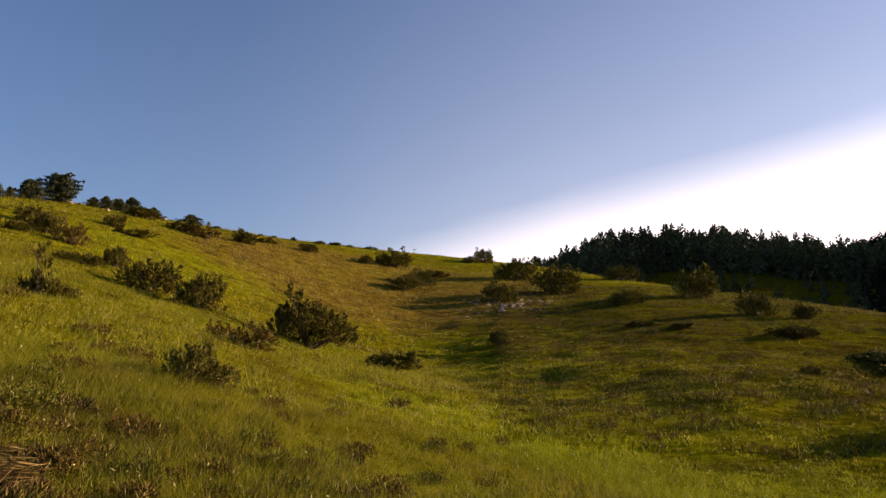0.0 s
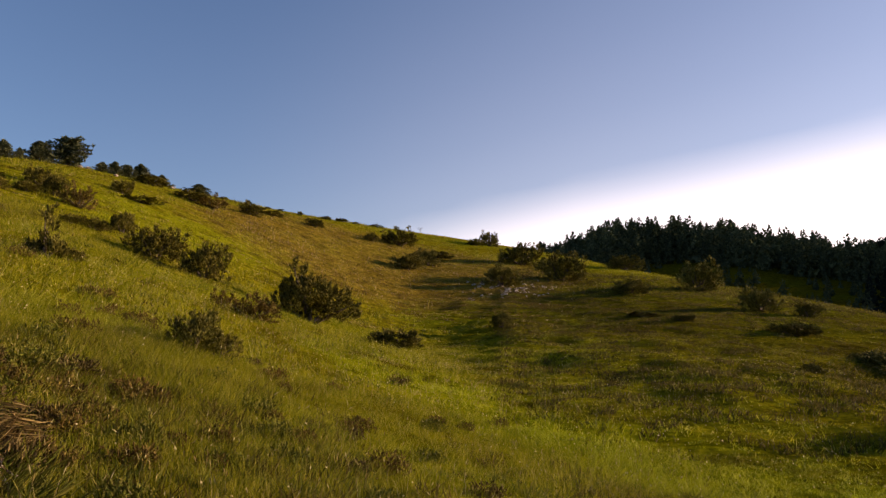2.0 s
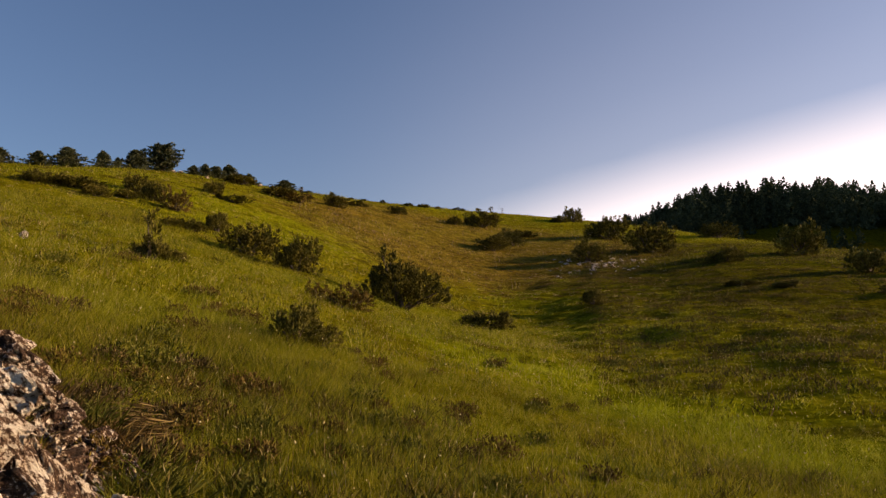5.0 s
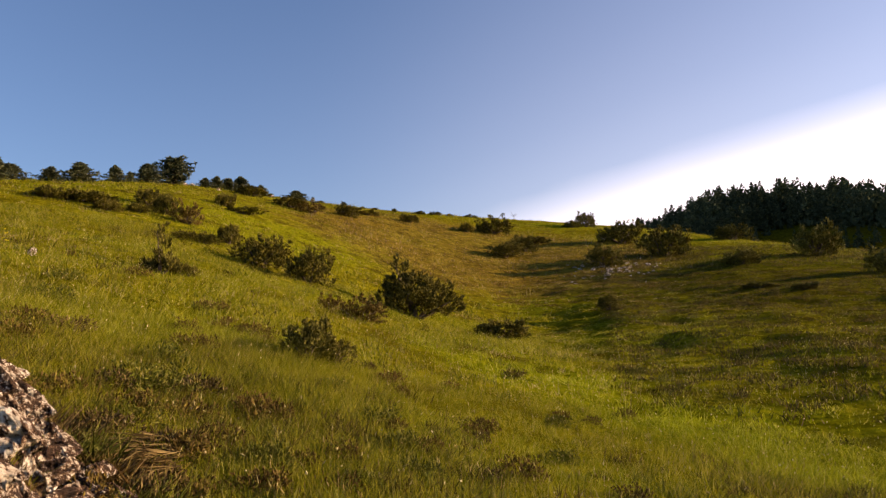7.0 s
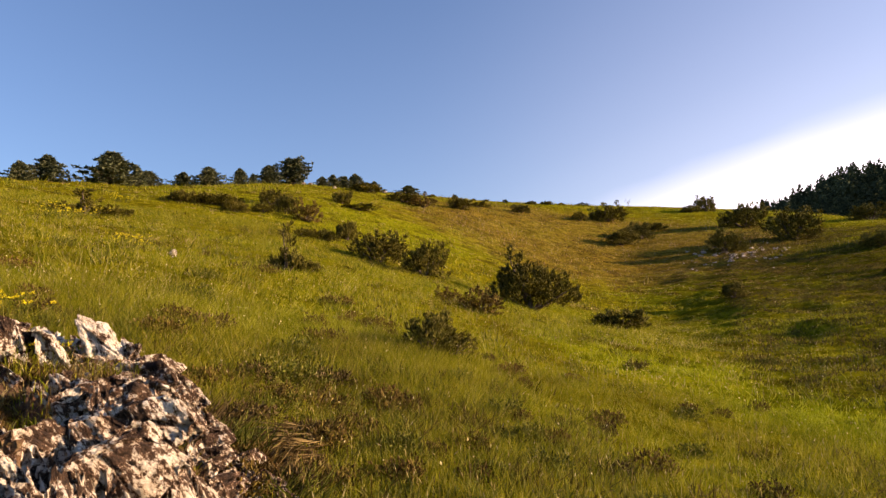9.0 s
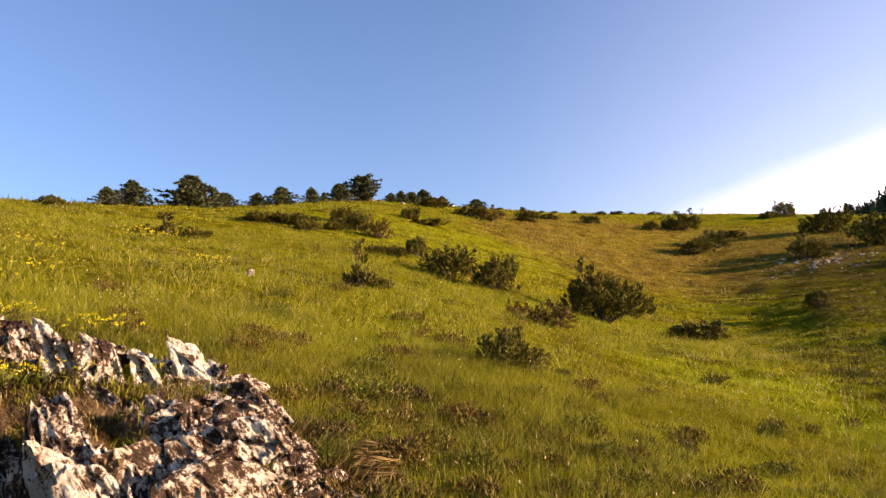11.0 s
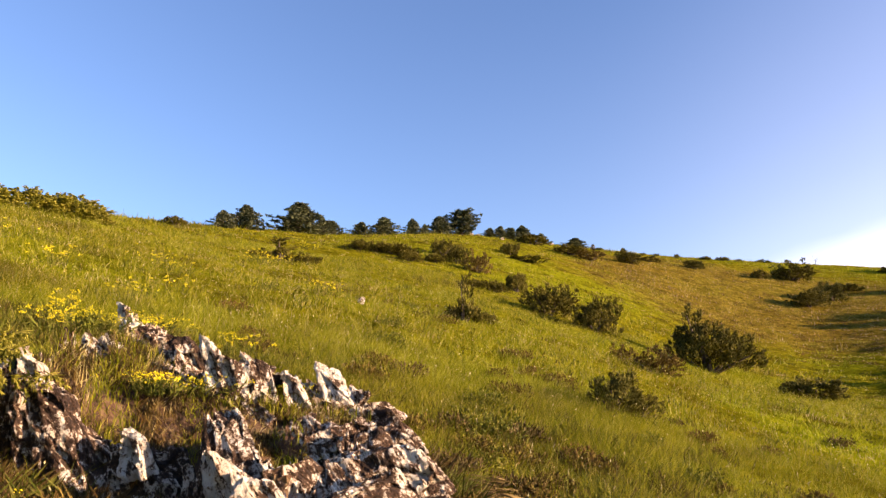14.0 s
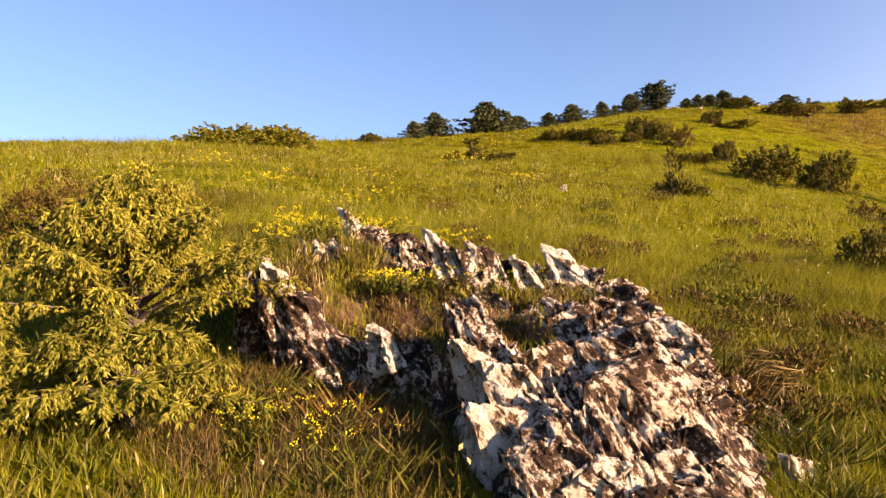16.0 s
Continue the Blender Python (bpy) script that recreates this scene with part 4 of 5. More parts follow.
def plates(along, across, long, wide, step, ridge, crack, seed):
    """Rows of broken plates: each falls from a steep head, and its row has a rounded back between cracks."""
    row = across / wide + .35 * np.sin(along / wide * .31 + seed)
    r = np.floor(row)
    fr = row - r
    run = along / (long * (1 + .3 * cell_hash(r, seed))) + 3.7 * cell_hash(r, seed + 1)
    c = np.floor(run)
    fc = run - c
    back = (1 - np.abs(2 * fr - 1 + .35 * cell_hash(r, c, seed))).clip(0, 1) ** .6
    split = np.clip(1 - np.minimum(fr, 1 - fr) / .10, 0, 1)
    return step * (.5 - fc) * (.75 + .45 * cell_hash(r, c, seed + 2)) + step * .45 * cell_hash(r, c, seed + 3) + ridge * back - crack * split


wx = kx + .10 * grain_at(flat * 1.7, 1).reshape(kx.shape) + .03 * grain_at(flat * 7, 2).reshape(kx.shape)
wy = ky + .09 * grain_at(flat * 1.9, 3).reshape(kx.shape) + .025 * grain_at(flat * 8, 4).reshape(kx.shape)
along, across = .98 * wx - .22 * wy, .22 * wx + .98 * wy
kz = plates(along, across, .50, .17, .23, .06, .13, 5) + plates(along + .3 * across, across, .17, .055, .085, .025, .06, 9) + .06 * grain_at(flat * 2.1, 6).reshape(kx.shape)
wobble = .11 * grain_at(flat * 3.3, 7).reshape(kx.shape) + .05 * grain_at(flat * 11, 8).reshape(kx.shape)
soft = .07 + .22 * ramp((ky - 2.95) / .7) + .48 * ramp((kx + 3.62) / .45) * (1 - ramp((ky - 2.9) / .9)) + .2 * ramp((kx + 3.1) / .7) + .45 * ramp((kx + 3.9) / .5) * ramp((ky - 3.5) / .6)
shape = np.clip((inner + wobble) / soft, 0, 1) ** .8
soil = ledge(kx, ky)
tame = ramp((ky - 3.2) / .3) * (1 - 1.2 * ramp((kx + 3.75) / .5))
kz = kz * (1 - .62 * tame) - .10 * tame
# a grassy trough parts the front mass from the back ridge
way_down = ky - (3.62 + .42 * (kx + 3.45) + .08 * np.sin(kx * 5))
kz = kz - .19 * np.exp(-(way_down / .13) ** 2) * ramp((kx + 4.3) / .4) + .07 * np.exp(-((way_down + .28) / .14) ** 2) * ramp((kx + 3.7) / .3)
nominal = rock_top(kx, ky)
rise = np.maximum(nominal - ground(kx, ky), .10)
kz = ground(kx, ky) - .10 + shape * (rise + .10 + kz * (1 - .9 * np.minimum(soil, 1)) * (.5 + .5 * shape) - .06 * soil)
stone_at = np.stack([kx + .24 * np.clip(nominal - kz, -.2, .35) * np.clip(inner / .1, 0, 1), ky, kz], -1)
tx, ty = np.gradient(stone_at, axis=0), np.gradient(stone_at, axis=1)
facing = unit(np.cross(tx, ty))
worn = weathered(stone_at.reshape(-1, 3), unit(np.array((.80, -.15, -.58))), 11).reshape(kx.shape)
stone_at = stone_at + facing * (worn * np.clip(shape * 3, 0, 1) * (1 - .7 * np.minimum(soil, 1)))[..., None]
kk = np.arange(kx.size).reshape(kx.shape)
quads = np.stack([kk[:-1, :-1], kk[1:, :-1], kk[1:, 1:], kk[:-1, 1:]], -1).reshape(-1, 4)
inside = (shape.ravel()[quads] > .01).any(1)
base = mesh_of("bedrock", stone_at.reshape(-1, 3) - np.array(outcrop.location), quads[inside], BED, False)
base.materials.append(SOIL)
base.materials.append(STAINED_SHADED)
base.materials.append(DUSK)
cx, cy = kx.ravel()[quads[inside]].mean(1), ky.ravel()[quads[inside]].mean(1)
rag = .22 * grain_at(np.stack([cx, cy, 0 * cx], 1) * 9, 14) + .12 * grain_at(np.stack([cx, cy, 0 * cx], 1) * 31, 15)
hollow = worn.ravel()[quads[inside]].mean(1)
earthy = (soil.ravel()[quads[inside]].mean(1) + rag > .45) | (hollow < -.038) | ((cy > 3.3) & (cx < -3.3) & (rag > .09))
# lichened front-left beds; the cavity's shade is painted with the same dark stone
lichened_shaded = ((cx + .5 * rag < -3.5) & (cy + .5 * rag < 3.12)) | ((cx + .5 * rag < -2.95) & (cy + .5 * rag < 2.66))
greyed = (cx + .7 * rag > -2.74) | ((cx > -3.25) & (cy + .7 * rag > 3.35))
base.polygons.foreach_set("material_index", np.where(earthy, 1, np.where(greyed, 3, np.where(lichened_shaded, 2, 0))).astype(np.int32))
part("bedrock", base, outcrop, "broken brown-stained limestone beds")


def slab(seed, x, y, z, size, turn, lean, material):
    """A slab of the outcrop with its peak at a place."""
    ob = part("slab", slab_mesh(seed, size, material), outcrop)
    ob.matrix_basis = Matrix.Translation(-outcrop.location) @ pose(x, y, z, 7 * math.sin(seed * 2.1), lean + 5 * math.sin(seed * 1.7), turn + 13 * math.sin(seed * 3.3)) @ Matrix.Translation((.3 * size[0], 0, -.46 * size[2]))
    return ob


# broken chips that stand up all over the beds
rng = np.random.default_rng(47)
made = 0
while made < 64:
    x, y = rng.uniform(-5.5, -2.25), rng.uniform(2.3, 4.7)
    if knoll_depth(x, y) < .1 or ledge(x, y) > .75 or x < -4.5 or (x > -2.7 and y > 3.1) or y > 4.4:
        continue
    made += 1
    i, j = int((x + 6.3) / 4.6 * (NX - 1)), int((y - 1.9) / 3.2 * (NY - 1))
    high = rng.uniform(.10, .26)
    slab(80 + made, *(stone_at[i, j] + (0, 0, high * .22)), (rng.uniform(.10, .26), rng.uniform(.05, .11), high), rng.normal(36, 15), rng.normal(-34, 9), (STONE, DUSK if y > 3.1 else PALE, STONE if x > -3.4 else DUSK, STAINED_SHADED)[int(rng.integers(4))])

# place of the peak; size along the beds, across them and in height; turn; lean
for n, (x, y, z, l, w, h, turn, lean, m) in enumerate((
    (-4.73, 2.58, .43, .14, .14, .50, 28, -24, PALE), (-4.82, 2.54, .36, .12, .10, .40, 32, -14, DUSK), (-4.64, 2.56, .30, .34, .28, .84, 27, -16, STAINED_SHADED), (-4.46, 2.66, .10, .34, .28, .66, 29, -12, STAINED_SHADED),
    (-4.30, 2.78, -.04, .28, .24, .50, 29, -12, STAINED_SHADED), (-4.05, 2.80, -.08, .36, .24, .44, 32, -14, STAINED_SHADED), (-3.97, 2.74, .02, .14, .13, .30, 20, -10, PALE), (-3.34, 2.73, -.06, .26, .22, .62, 54, -20, PALE),
    (-3.20, 2.72, -.13, .26, .14, .50, 56, -26, PALE), (-3.15, 2.90, -.14, .34, .12, .44, 52, -34, STONE), (-3.68, 2.90, -.16, .22, .16, .50, 32, -14, STAINED_SHADED), (-3.08, 2.50, -.32, .30, .18, .46, 55, -26, PALE),
)):
    slab(n + 1, x, y, z, (l, w, h), turn, lean, m)
for n, (x, y, z, l, w, h, turn, lean, m) in enumerate((
    (-4.35, 3.53, .58, .15, .15, .50, 37, -15, PALE), (-4.24, 3.60, .45, .26, .20, .40, 38, -18, STONE), (-4.14, 3.70, .49, .22, .18, .46, 36, -20, STONE), (-3.93, 3.86, .38, .13, .11, .36, 39, -22, PALE),
    (-3.96, 4.25, .47, .17, .13, .56, 38, -24, PALE), (-3.88, 4.19, .44, .18, .10, .52, 37, -26, PALE), (-3.74, 4.14, .20, .26, .16, .40, 38, -24, STONE), (-3.62, 4.30, .16, .24, .13, .42, 37, -26, STONE),
    (-3.52, 4.42, .08, .22, .13, .40, 38, -26, DUSK), (-5.46, 3.74, .88, .19, .17, .36, 38, -16, PALE), (-5.32, 3.72, .70, .28, .16, .34, 36, -20, STAINED_SHADED), (-2.80, 2.40, -.45, .30, .14, .36, 54, -28, STONE),
    (-4.06, 3.82, .38, .18, .12, .36, 38, -22, DUSK), (-3.78, 4.04, .22, .16, .12, .30, 38, -24, DUSK), (-3.44, 4.32, .0, .20, .12, .34, 38, -28, STONE),
)):
    slab(n + 21, x, y, z, (l, w, h), turn, lean, m)
for n, (x, y, z, l, w, h, turn, lean, m) in enumerate((
    (-5.00, 3.70, .62, .36, .20, .44, 38, -26, STAINED_SHADED), (-4.72, 3.66, .52, .36, .18, .44, 36, -26, DUSK), (-3.75, 3.17, .09, .11, .09, .20, 46, -16, PALE), (-3.28, 3.36, -.02, .42, .14, .42, 38, -40, STONE),
    (-3.02, 3.22, -.12, .50, .14, .40, 37, -38, DUSK), (-2.82, 2.96, -.26, .50, .14, .40, 38, -38, STONE), (-3.31, 4.49, -.16, .16, .10, .36, 38, -30, STONE), (-2.33, 3.80, -.66, .16, .12, .28, 52, -16, PALE),
)):
    slab(n + 41, x, y, z, (l, w, h), turn, lean, m)


# ---- herbs, flowers and dry tufts round the stone ----
def on_top(x, y):
    """Height of the knoll or turf at a place of the plan."""
    if -6.3 < x < -1.7 and 1.9 < y < 5.1:
        return max(float(kz[int((x + 6.3) / 4.6 * (NX - 1)), int((y - 1.9) / 3.2 * (NY - 1))]), float(ground(x, y)))
    return float(ground(x, y))


def flower_clump(x, y, wide, high, blooms, seed):
    """Stems with narrow leaves and flat yellow flower heads."""
    rng = np.random.default_rng(seed)
    z = on_top(x, y)
    n = blooms
    foot = np.stack([rng.normal(0, wide * .22, n), rng.normal(0, wide * .22, n), np.full(n, -.03)], 1)
    tip = foot * 1.6 + np.stack([rng.normal(0, .03, n), rng.normal(0, .03, n), high * rng.uniform(.6, 1.05, n)], 1)
    stems = spindles(foot, tip - foot, np.linalg.norm(tip - foot, axis=1), .006, rng)
    at = np.repeat(np.arange(n), 6)
    s = rng.uniform(.15, .9, (len(at), 1))
    leaves = spindles(foot[at] + (tip - foot)[at] * s, rng.normal(size=(len(at), 3)) + (0, 0, .4), rng.uniform(.03, .07, len(at)), .006, rng)
    f = np.repeat(np.arange(n), 7)
    heads = spindles(tip[f] + rng.normal(0, .014, (len(f), 3)) * (1, 1, .5), rng.normal(size=(len(f), 3)) + (0, 0, .8), rng.uniform(.014, .026, len(f)) * (1 if wide > .45 else .5), .010 if wide > .45 else .005, rng)
    top = tagged(new("flower_clump"), "clump of small bright yellow wildflowers", "flowers", "yellow flowers among grass and stone")
    top.location = (x, y, z)
    tagged(part("greenery", mesh_of("greenery", *joined([stems, leaves]), HERB), top, "thin leafy green stems"), kind="stuff")
    tagged(part("blossom", mesh_of("blossom", *heads, PETAL), top, "tiny yellow blossoms"), kind="stuff")
    return top


for n, (x, y, wide, high, blooms) in enumerate((
    (-5.45, 3.98, .42, .20, 60), (-5.85, 3.5, .46, .20, 60), (-5.55, 3.25, .46, .22, 60), (-5.2, 3.3, .40, .18, 46), (-5.35, 3.0, .40, .18, 40),
    (-4.46, 3.36, .44, .16, 90), (-4.02, 3.98, .30, .12, 44), (-4.1, 2.1, .4, .2, 10), (-3.75, 2.2, .4, .22, 12), (-3.9, 1.95, .36, .2, 8), (-3.95, 2.35, .44, .14, 12), (-3.6, 2.3, .44, .14, 11), (-3.7, 2.05, .44, .14, 11), (-4.15, 2.3, .4, .13, 7),
    (-6.4, 2.9, .4, .3, 26), (-7.4, 4.5, .5, .34, 30), (-6.6, 6.1, .5, .34, 24), (-9.5, 6.9, .5, .34, 18), (-8.2, 5.0, .5, .34, 20),
)):
    flower_clump(x, y, wide, high, blooms, 60 + n)
for n, (x, y, wide, high, blooms) in enumerate((
    (-11.1, 13.2, .8, .4, 34), (-16.4, 16.6, .9, .4, 40), (-17.2, 18.6, .8, .4, 30), (-24.5, 28.5, 1.1, .4, 46), (-29.0, 32.0, 1.4, .4, 44),
    (-12.0, 7.4, .7, .4, 22), (-15.0, 7.7, .8, .4, 22), (-13.1, 5.5, .7, .4, 22), (-10.6, 8.6, .6, .35, 14), (-14.0, 11.0, .8, .4, 18), (-12.6, 10.2, .6, .4, 14),
)):
    flower_clump(x, y, wide, high, blooms, 80 + n)


def dry_tuft(x, y, wide, high, count, seed, material, name, label, flat=1.0):
    """A tuft of dead blades or herb stems that lean out from one foot."""
    rng = np.random.default_rng(seed)
    foot = np.stack([rng.normal(0, wide * .12, count), rng.normal(0, wide * .12, count), np.full(count, -.03)], 1)
    a = rng.uniform(0, 6.28, count)
    way = np.stack([np.cos(a) * flat, np.sin(a) * flat, rng.uniform(.25, 1.0, count)], 1)
    pieces = [spindles(foot * 1.8, way, high * rng.uniform(.5, 1.1, count), .003 + .004 * wide, rng)]
    ob = tagged(new(name, mesh_of(name, *joined(pieces), material)), label, "plant", "dry tufts and herbs in the meadow", "stuff" if name != "dry_grass_tuft" else "")
    ob.location = (x, y, on_top(x, y))
    return ob


def straw_bundle(x, y, way, seed):
    """A collapsed sheaf of dead stems, fanned out to one side."""
    rng = np.random.default_rng(seed)
    n = 95
    a = math.atan2(way[1], way[0]) + rng.normal(0, .42, n)
    foot = np.stack([rng.normal(0, .06, n), rng.normal(0, .06, n), rng.uniform(.04, .24, n)], 1)
    out = np.stack([np.cos(a), np.sin(a), rng.normal(.0, .07, n)], 1) * rng.uniform(.25, .62, n)[:, None]
    knee = foot + out * .45 + np.array([0, 0, .02])
    drop = knee + out * .55 + np.array([0, 0, -.18]) * rng.uniform(.5, 1.5, n)[:, None]
    pieces = [spindles(foot, knee - foot, np.linalg.norm(knee - foot, axis=1) * 1.15, .005, rng), spindles(knee, drop - knee, np.linalg.norm(drop - knee, axis=1), .0035, rng)]
    ob = tagged(new("dry_grass_tuft", mesh_of("dry_grass_tuft", *joined(pieces), DEAD)), "collapsed sheaf of dead brown grass stems by the rock", "plant", "dry tufts and herbs in the meadow")
    ob.location = (x, y, on_top(x, y))
    return ob


straw_bundle(-2.9, 5.15, (-.55, -.7), 101)
straw_bundle(-2.65, 4.95, (-.4, -.8), 103)
rng = np.random.default_rng(130)
for material, name, label, count, tall, where in (
        (GRASS, "ledge_grass", "short grass on the earthy ledges of the rock", 9000, .075, 0.0), (DEAD, "ledge_stems", "dead brown stems on the rock ledges", 18000, .055, 3.0),
        (RUST, "ledge_herbs", "rusty withered herbs on the rock ledges", 20000, .045, 6.0), (STRAW, "ledge_straw", "dry straw-coloured grass on the rock ledges", 3600, .07, 9.0)):
    x, y = rng.uniform(-5.7, -2.7, count * 2), rng.uniform(2.6, 4.4, count * 2)
    keep = (rng.uniform(.25, .8, len(x)) < ledge(x, y)) & (patchy(x, y, .12, where) > .42) & (knoll_depth(x, y) > .06)
    x, y = x[keep], y[keep]
    z = kz[((x + 6.3) / 4.6 * (NX - 1)).astype(int), ((y - 1.9) / 3.2 * (NY - 1)).astype(int)]
    meadow(name, label, [blades(rng, x, y, tall * rng.uniform(.4, 1.3, len(x)) * np.where(((x < -4.25) & (y > 2.9)) | (y > 3.6), 1.6, 1), .0030, 1.1, .01, z)], material)
for n, (x, y, wide, high) in enumerate((
    (-3.55, 4.95, .5, .34), (-3.2, 4.75, .5, .34), (-2.95, 4.6, .5, .32), (-2.65, 4.45, .5, .30), (-2.4, 4.2, .5, .28), (-3.8, 5.0, .4, .3), (-2.15, 3.8, .4, .24),
    (-4.0, 2.55, .5, .24), (-4.3, 2.4, .5, .24), (-3.75, 2.4, .5, .24), (-4.55, 2.3, .5, .2), (-3.45, 2.2, .5, .22),
)):
    dry_tuft(x, y, wide * 1.2, high * 1.1, 340, 180 + n, (DEAD, HERB, RUST, HERB)[(0, 1, 2, 3, 1, 0, 3, 2, 1, 0, 2, 1)[n]], "rock_herb", ("tangle of dead brown stems at the foot of the rock", "green weeds at the foot of the rock", "rusty weeds at the foot of the rock", "green weeds at the foot of the rock")[(0, 1, 2, 3, 1, 0, 3, 2, 1, 0, 2, 1)[n]], .75)


def herb_cushion(x, y, wide, high, leaves, seed, material, label):
    """A rounded cushion of small leaves on thin stems."""
    rng = np.random.default_rng(seed)
    lobes = [(0, 0, 0, .32, .7)] + [(.36 * math.cos(2.4 * k) * rng.uniform(.5, 1), .36 * math.sin(2.4 * k) * rng.uniform(.5, 1), 0, rng.uniform(.12, .22), rng.uniform(.35, .8)) for k in range(9)]
    p, d = crown_points(rng, lobes, leaves)
    way = d + rng.normal(0, .7, p.shape) + np.array([0, 0, .3])
    scale = np.array([wide, wide, high])
    foliage = spindles(p * scale, way, rng.uniform(.02, .05, leaves) * (.6 + wide), .005 + .006 * wide, rng)
    root = p[::6] * scale
    stems = spindles(root * (.25, .25, 0), root * (.75, .75, 1), np.linalg.norm(root * (.75, .75, 1), axis=1), .004, rng)
    ob = tagged(new("herb_cushion", mesh_of("herb_cushion", *joined([foliage, stems]), material)), label, "plant", "dry tufts and herbs in the meadow", "stuff")
    ob.location = (x, y, on_top(x, y) - .02)
    return ob


# cushions of low herbs in the turf
CUSHIONS = ((HERB, "dark green herb cushion in the meadow"), (RUST, "rusty brown herb in the meadow"), (JUNIPER_RUST, "olive-brown low herb in the meadow"), (DEAD, "withered dark brown herb in the meadow"))
for n, (x, y, wide, high) in enumerate((
    (-4.05, 7.0, 1.0, .42), (-3.4, 6.6, .6, .3), (-5.1, 12.2, .9, .3), (-2.4, 5.9, .5, .25), (-1.4, 6.6, .5, .24), (-.6, 7.5, .6, .26), (-1.1, 9.4, .5, .22),
    (-.2, 10.8, .5, .24), (-2.1, 8.2, .6, .24), (.9, 12.6, .5, .22), (-6.4, 13.4, .9, .26), (-7.2, 9.9, .8, .3), (1.9, 19.0, .7, .3), (-1.0, 16.0, .6, .26),
    (-6.0, 8.0, .7, .3), (-1.9, 4.6, .4, .2), (-.9, 5.2, .4, .2), (.4, 7.6, .5, .2),
)):
    herb_cushion(x, y, wide, high, 460, 140 + n, *CUSHIONS[(0, 2, 2, 0)[n % 4]])
for n, (x, y, wide, high) in enumerate((
    (-2.9, 5.6, .6, .26), (-2.2, 5.3, .5, .24), (-1.7, 5.8, .5, .22), (-3.5, 5.8, .6, .28), (-1.2, 4.5, .4, .2), (-2.5, 4.9, .4, .22), (-2.0, 6.5, .5, .24), (-.5, 6.3, .4, .2),
    (-4.6, 8.3, .8, .34), (-3.1, 7.4, .6, .3), (-4.9, 9.6, .8, .3), (-5.6, 10.9, .6, .28), (-2.9, 9.3, .5, .24), (-8.4, 12.0, .8, .26), (-9.6, 9.0, .7, .26), (-6.9, 6.8, .6, .26),
    (-7.6, 7.4, .5, .24), (-1.7, 7.3, .5, .26), (-.2, 8.7, .5, .2), (-2.6, 11.2, .6, .24), (-3.9, 12.8, .6, .22), (-8.9, 15.0, .8, .26), (-11.6, 11.9, .7, .26),
)):
    herb_cushion(x, y, wide, high, 420, 240 + n, *CUSHIONS[(2, 2, 0, 0, 1)[n % 5]])

for n, (x, y, wide, high) in enumerate((
    (-3.53, 5.41, 0.60, 0.26), (-3.71, 6.17, 0.60, 0.26), (-3.02, 5.54, 0.60, 0.26), (-2.88, 6.17, 0.60, 0.26), (-2.80, 4.92, 0.60, 0.26), (-2.97, 7.24, 0.60, 0.26), (-3.79, 7.53, 0.60, 0.26),
    (-4.22, 5.91, 0.60, 0.26), (-4.17, 6.70, 0.60, 0.26), (-5.64, 7.18, 0.60, 0.26), (-5.74, 8.33, 0.60, 0.26), (-2.98, 4.63, 0.55, 0.26), (-2.66, 4.53, 0.55, 0.26), (-3.04, 5.59, 0.55, 0.26),
    (-3.44, 5.44, 0.55, 0.26), (-2.73, 4.16, 0.55, 0.26),
)):
    herb_cushion(x, y, wide * (.8 + .4 * math.sin(n * 2.3) ** 2), high, 620, 340 + n, *CUSHIONS[(3, 2, 3, 2)[n % 4]])
for n, (x, y, wide, high) in enumerate((
    (-1.86, 8.09, 0.36, 0.17), (-1.83, 12.38, 0.36, 0.17), (-1.47, 7.64, 0.36, 0.17), (-1.06, 8.68, 0.36, 0.17), (-2.27, 10.41, 0.36, 0.17), (-0.12, 11.60, 0.36, 0.17), (0.32, 11.69, 0.36, 0.17),
    (-0.81, 7.15, 0.36, 0.17), (1.53, 10.15, 0.36, 0.17), (-1.78, 5.78, 0.36, 0.17), (-2.21, 6.03, 0.36, 0.17), (-3.06, 11.90, 0.36, 0.17), (-5.39, 12.46, 0.36, 0.17), (-5.66, 12.15, 0.36, 0.17),
    (-1.89, 8.14, 0.36, 0.17), (-1.88, 12.47, 0.36, 0.17), (-2.29, 10.47, 0.36, 0.17), (-1.15, 8.96, 0.36, 0.17), (-5.93, 7.81, 0.36, 0.17), (-5.61, 8.16, 0.36, 0.17), (-5.78, 12.65, 0.36, 0.17),
    (-4.74, 11.86, 0.36, 0.17), (-11.10, 15.91, 0.36, 0.17), (-3.52, 6.78, 0.36, 0.17), (-2.21, 6.04, 0.36, 0.17),
)):
    herb_cushion(x, y, wide * (.8 + .4 * math.sin(n * 2.3) ** 2), high, 360, 380 + n, *CUSHIONS[(2, 1, 2, 3)[n % 4]])


# ---- loose stones ----
def stone(seed, x, y, size, material, label, group):
    """A rounded, chipped stone half sunk in the turf."""
    bm = bmesh.new()
    bmesh.ops.create_icosphere(bm, subdivisions=2, radius=.5)
    off = Vector((seed * 2.3, seed * 4.1, seed))
    for w in bm.verts:
        w.co += w.co.normalized() * (noise.noise(w.co * 3 + off) * .22 + noise.noise(w.co * 8 + off) * .07)
    me = bpy.data.meshes.new("stone")
    bm.to_mesh(me)
    bm.free()
    me.materials.append(material)
    ob = tagged(new("stone", me), label, "stone", group)
    ob.matrix_basis = pose(x, y, float(ground(x, y)) + size[2] * .2, 0, 12 * math.sin(seed), 77 * seed) @ Matrix.Diagonal((*size, 1))
    return ob


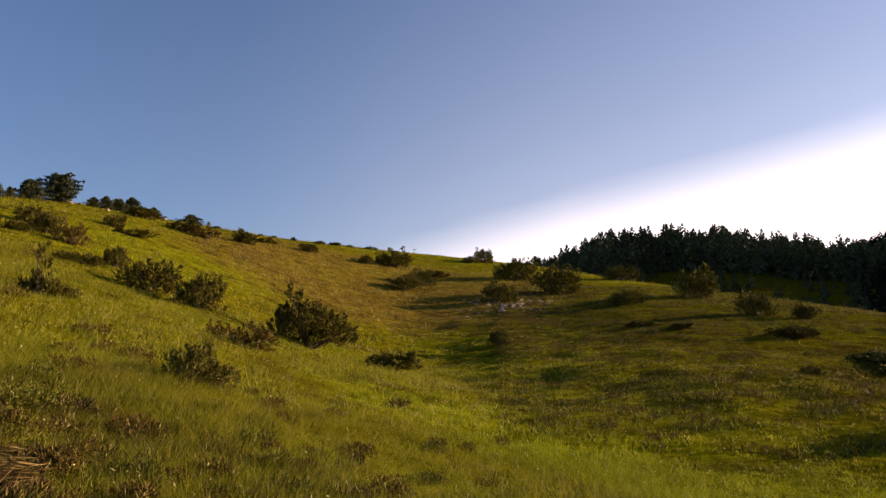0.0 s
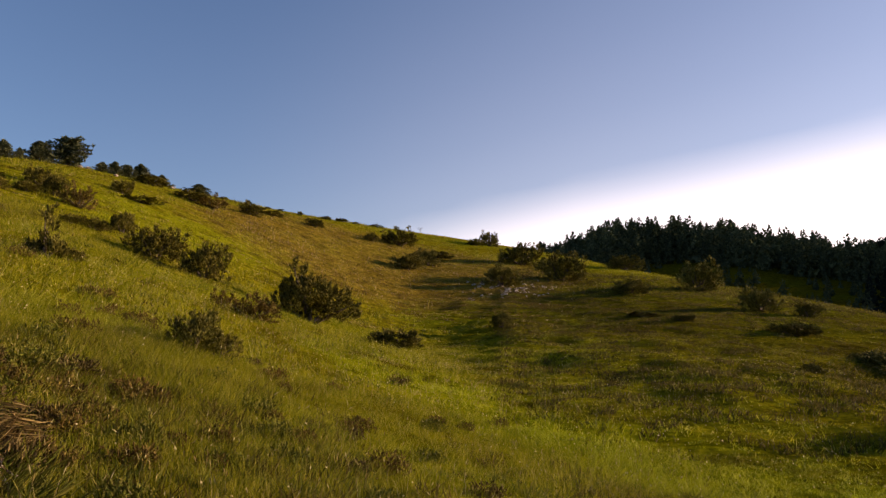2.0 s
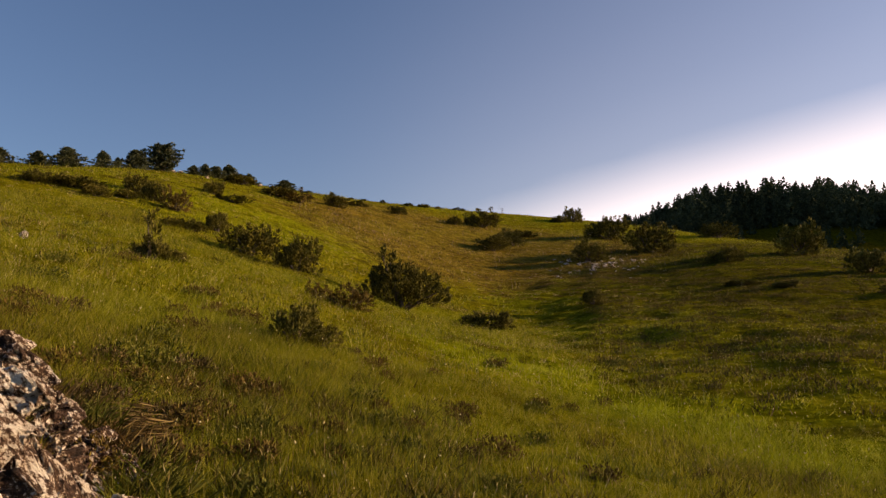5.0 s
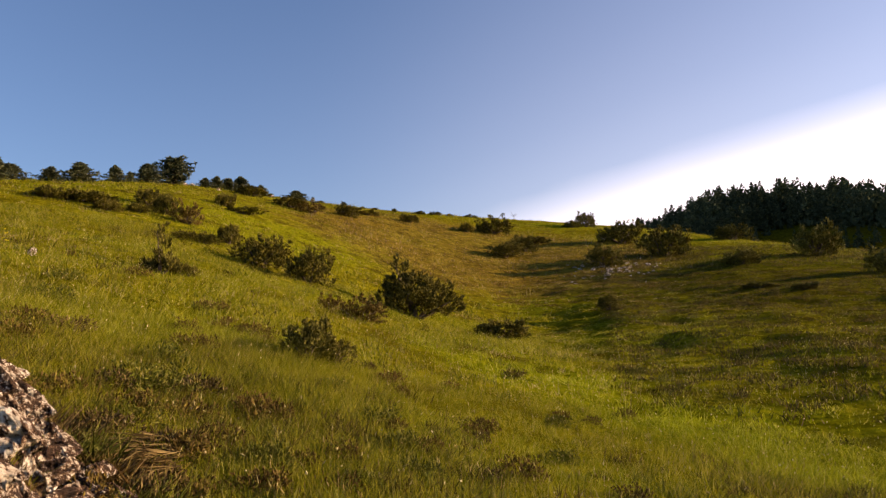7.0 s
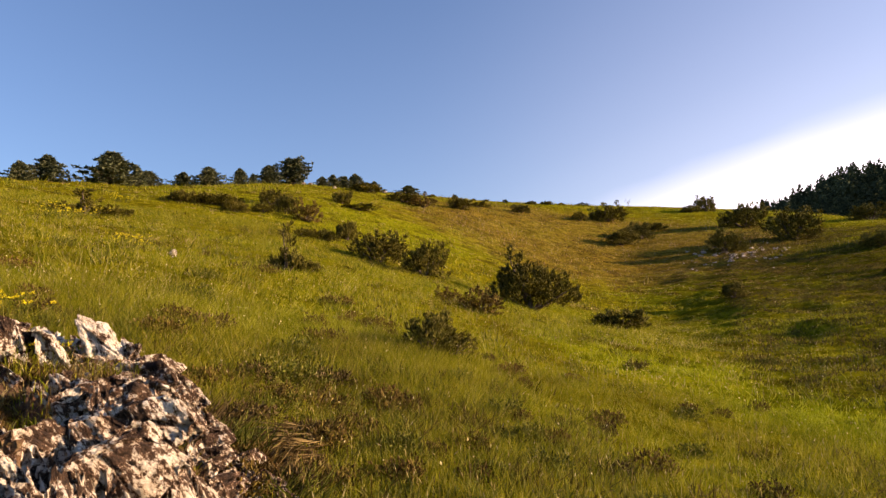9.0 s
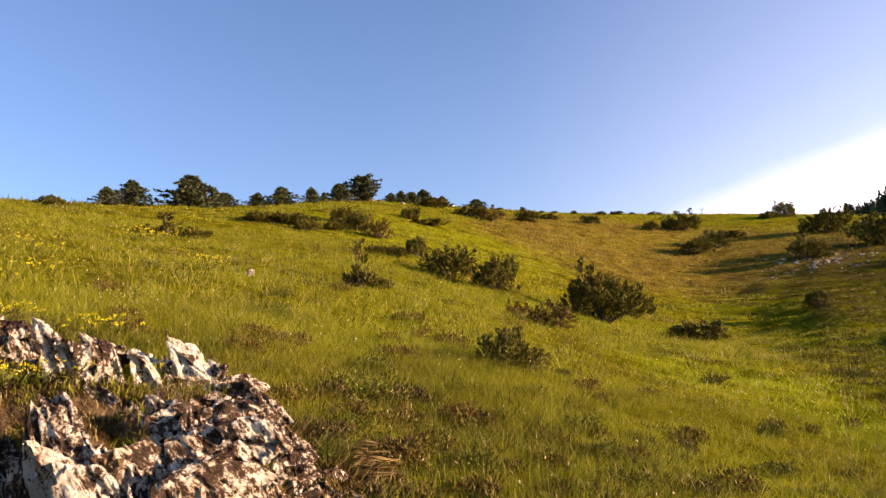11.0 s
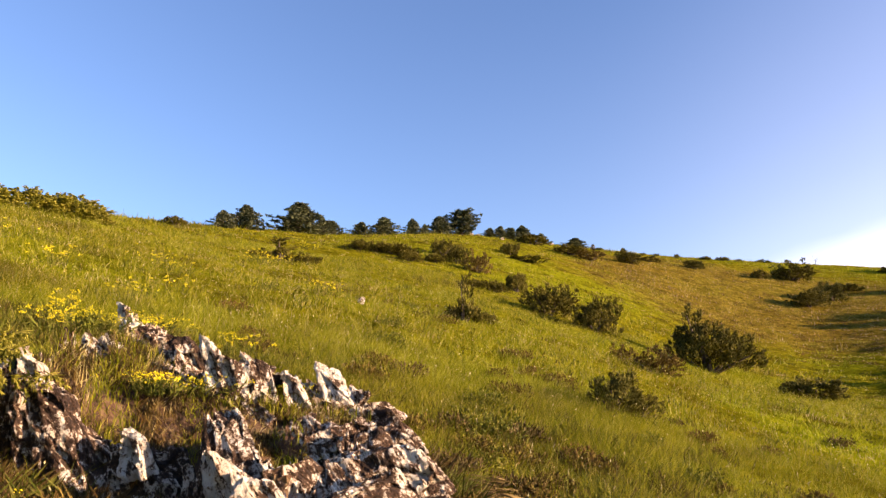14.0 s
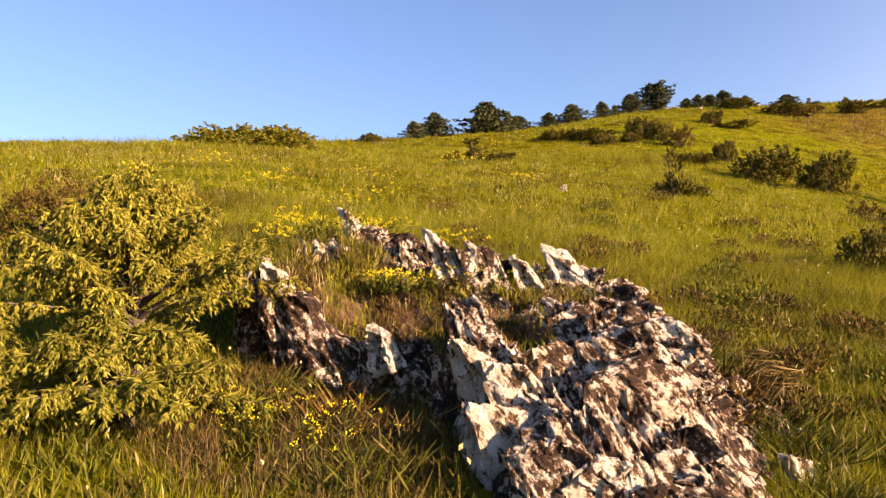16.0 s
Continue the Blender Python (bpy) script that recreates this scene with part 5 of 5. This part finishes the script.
stone(1, -10.5, 13.9, (.15, .17, .25), STONE, "single pale upright stone in the grass", "stones on the slope")
stone(2, 7.6, 95.0, (.9, .8, .7), DUSK, "white boulder beside junipers near the crest", "stones on the slope")
rng = np.random.default_rng(55)
for n in range(110):
    u = rng.normal(0, 1, 2)
    x, y = 5.7 + u[0] * 1.7, 65.5 + u[1] * 3.4
    s = rng.uniform(.12, .34)
    stone(10 + n, x, y, (s * 1.3, s, s * .7), (STONE, DUSK)[n % 2], "grey limestone rubble on the slope", "rubble on the slope")
for n, (x, y) in enumerate(((-37.0, 68.0), (-36.2, 69.5), (-35.2, 75.0), (-34.6, 75.8), (-33.9, 78.0), (-35.8, 70.4), (-31.0, 80.0), (-33.0, 70.5))):
    stone(90 + n, x, y, (.62, .5, .34), DUSK, "pale limestone block among the crest pines", "rocks on the crest")


# ---- golden junipers beside the outcrop ----
def golden_juniper(x, y, wide, high, boughs, start, seed):
    """A juniper of arching boughs with drooping scaly tips."""
    rng = np.random.default_rng(seed)
    top = tagged(new("juniper_bush"), "lush golden-green juniper with drooping tips beside the rock", "bush", "junipers on the hillside")
    top.location = (x, y, float(ground(x, y)))
    limbs, sprays, buds, bud_ways = [], [], [], []
    for k in range(boughs):
        u = k / boughs
        a = 2.39996 * k
        h = high * (start + (.97 - start) * u ** .8)
        reach = wide * (.06 + .52 * (1 - u) ** .75) * rng.uniform(.7, 1.1)
        out = np.array([math.cos(a), math.sin(a), 0])
        foot = np.array([0, 0, h * .55])
        tip = foot + out * reach + np.array([0, 0, h * .45 + rng.uniform(-.06, .08)])
        mid = (foot + tip) / 2 + np.array([0, 0, .05])
        limbs.append(tube([foot, mid, tip], [.012, .008, .003], 5))
        for s in np.linspace(.44, 1.0, 11):
            p = foot + (tip - foot) * s + np.array([0, 0, .05 * math.sin(math.pi * s)])
            for q in range(4):
                side = unit(np.array([rng.normal(), rng.normal(), rng.normal(.15, .35)]) + out * .5)
                end = p + side * rng.uniform(.04, .10)
                sprays.append((p, end))
                for w in np.linspace(.25, 1, 4):
                    for _ in range(3):
                        buds.append(p + (end - p) * w + np.array([0, 0, -.05 * w * w]))
                        bud_ways.append(side * .5 + np.array([rng.normal(0, .35), rng.normal(0, .35), rng.normal(-.8, .4)]))
    limbs.append(tube([(0, 0, -.05), (.02, .01, high * .4), (0, .02, high * .9)], [.035, .025, .008], 7))
    part("limb", mesh_of("limb", *joined(limbs), BARK, True), top, "thin brown limbs")
    foot, tip = np.array([s[0] for s in sprays]), np.array([s[1] for s in sprays])
    twigs = spindles(foot, tip - foot, np.linalg.norm(tip - foot, axis=1), .004, rng)
    tips = spindles(np.array(buds), np.array(bud_ways), rng.uniform(.020, .042, len(buds)), .0052, rng)
    part("foliage", mesh_of("foliage", *joined([twigs, tips]), JUNIPER_GOLD), top, "golden-green scaly drooping tips")
    return top


golden_juniper(-4.80, 1.86, 1.40, 1.08, 56, .36, 77)
golden_juniper(-4.30, 1.62, 1.05, .50, 34, .1, 78)
golden_juniper(-4.75, 1.05, .90, .48, 24, .1, 79)
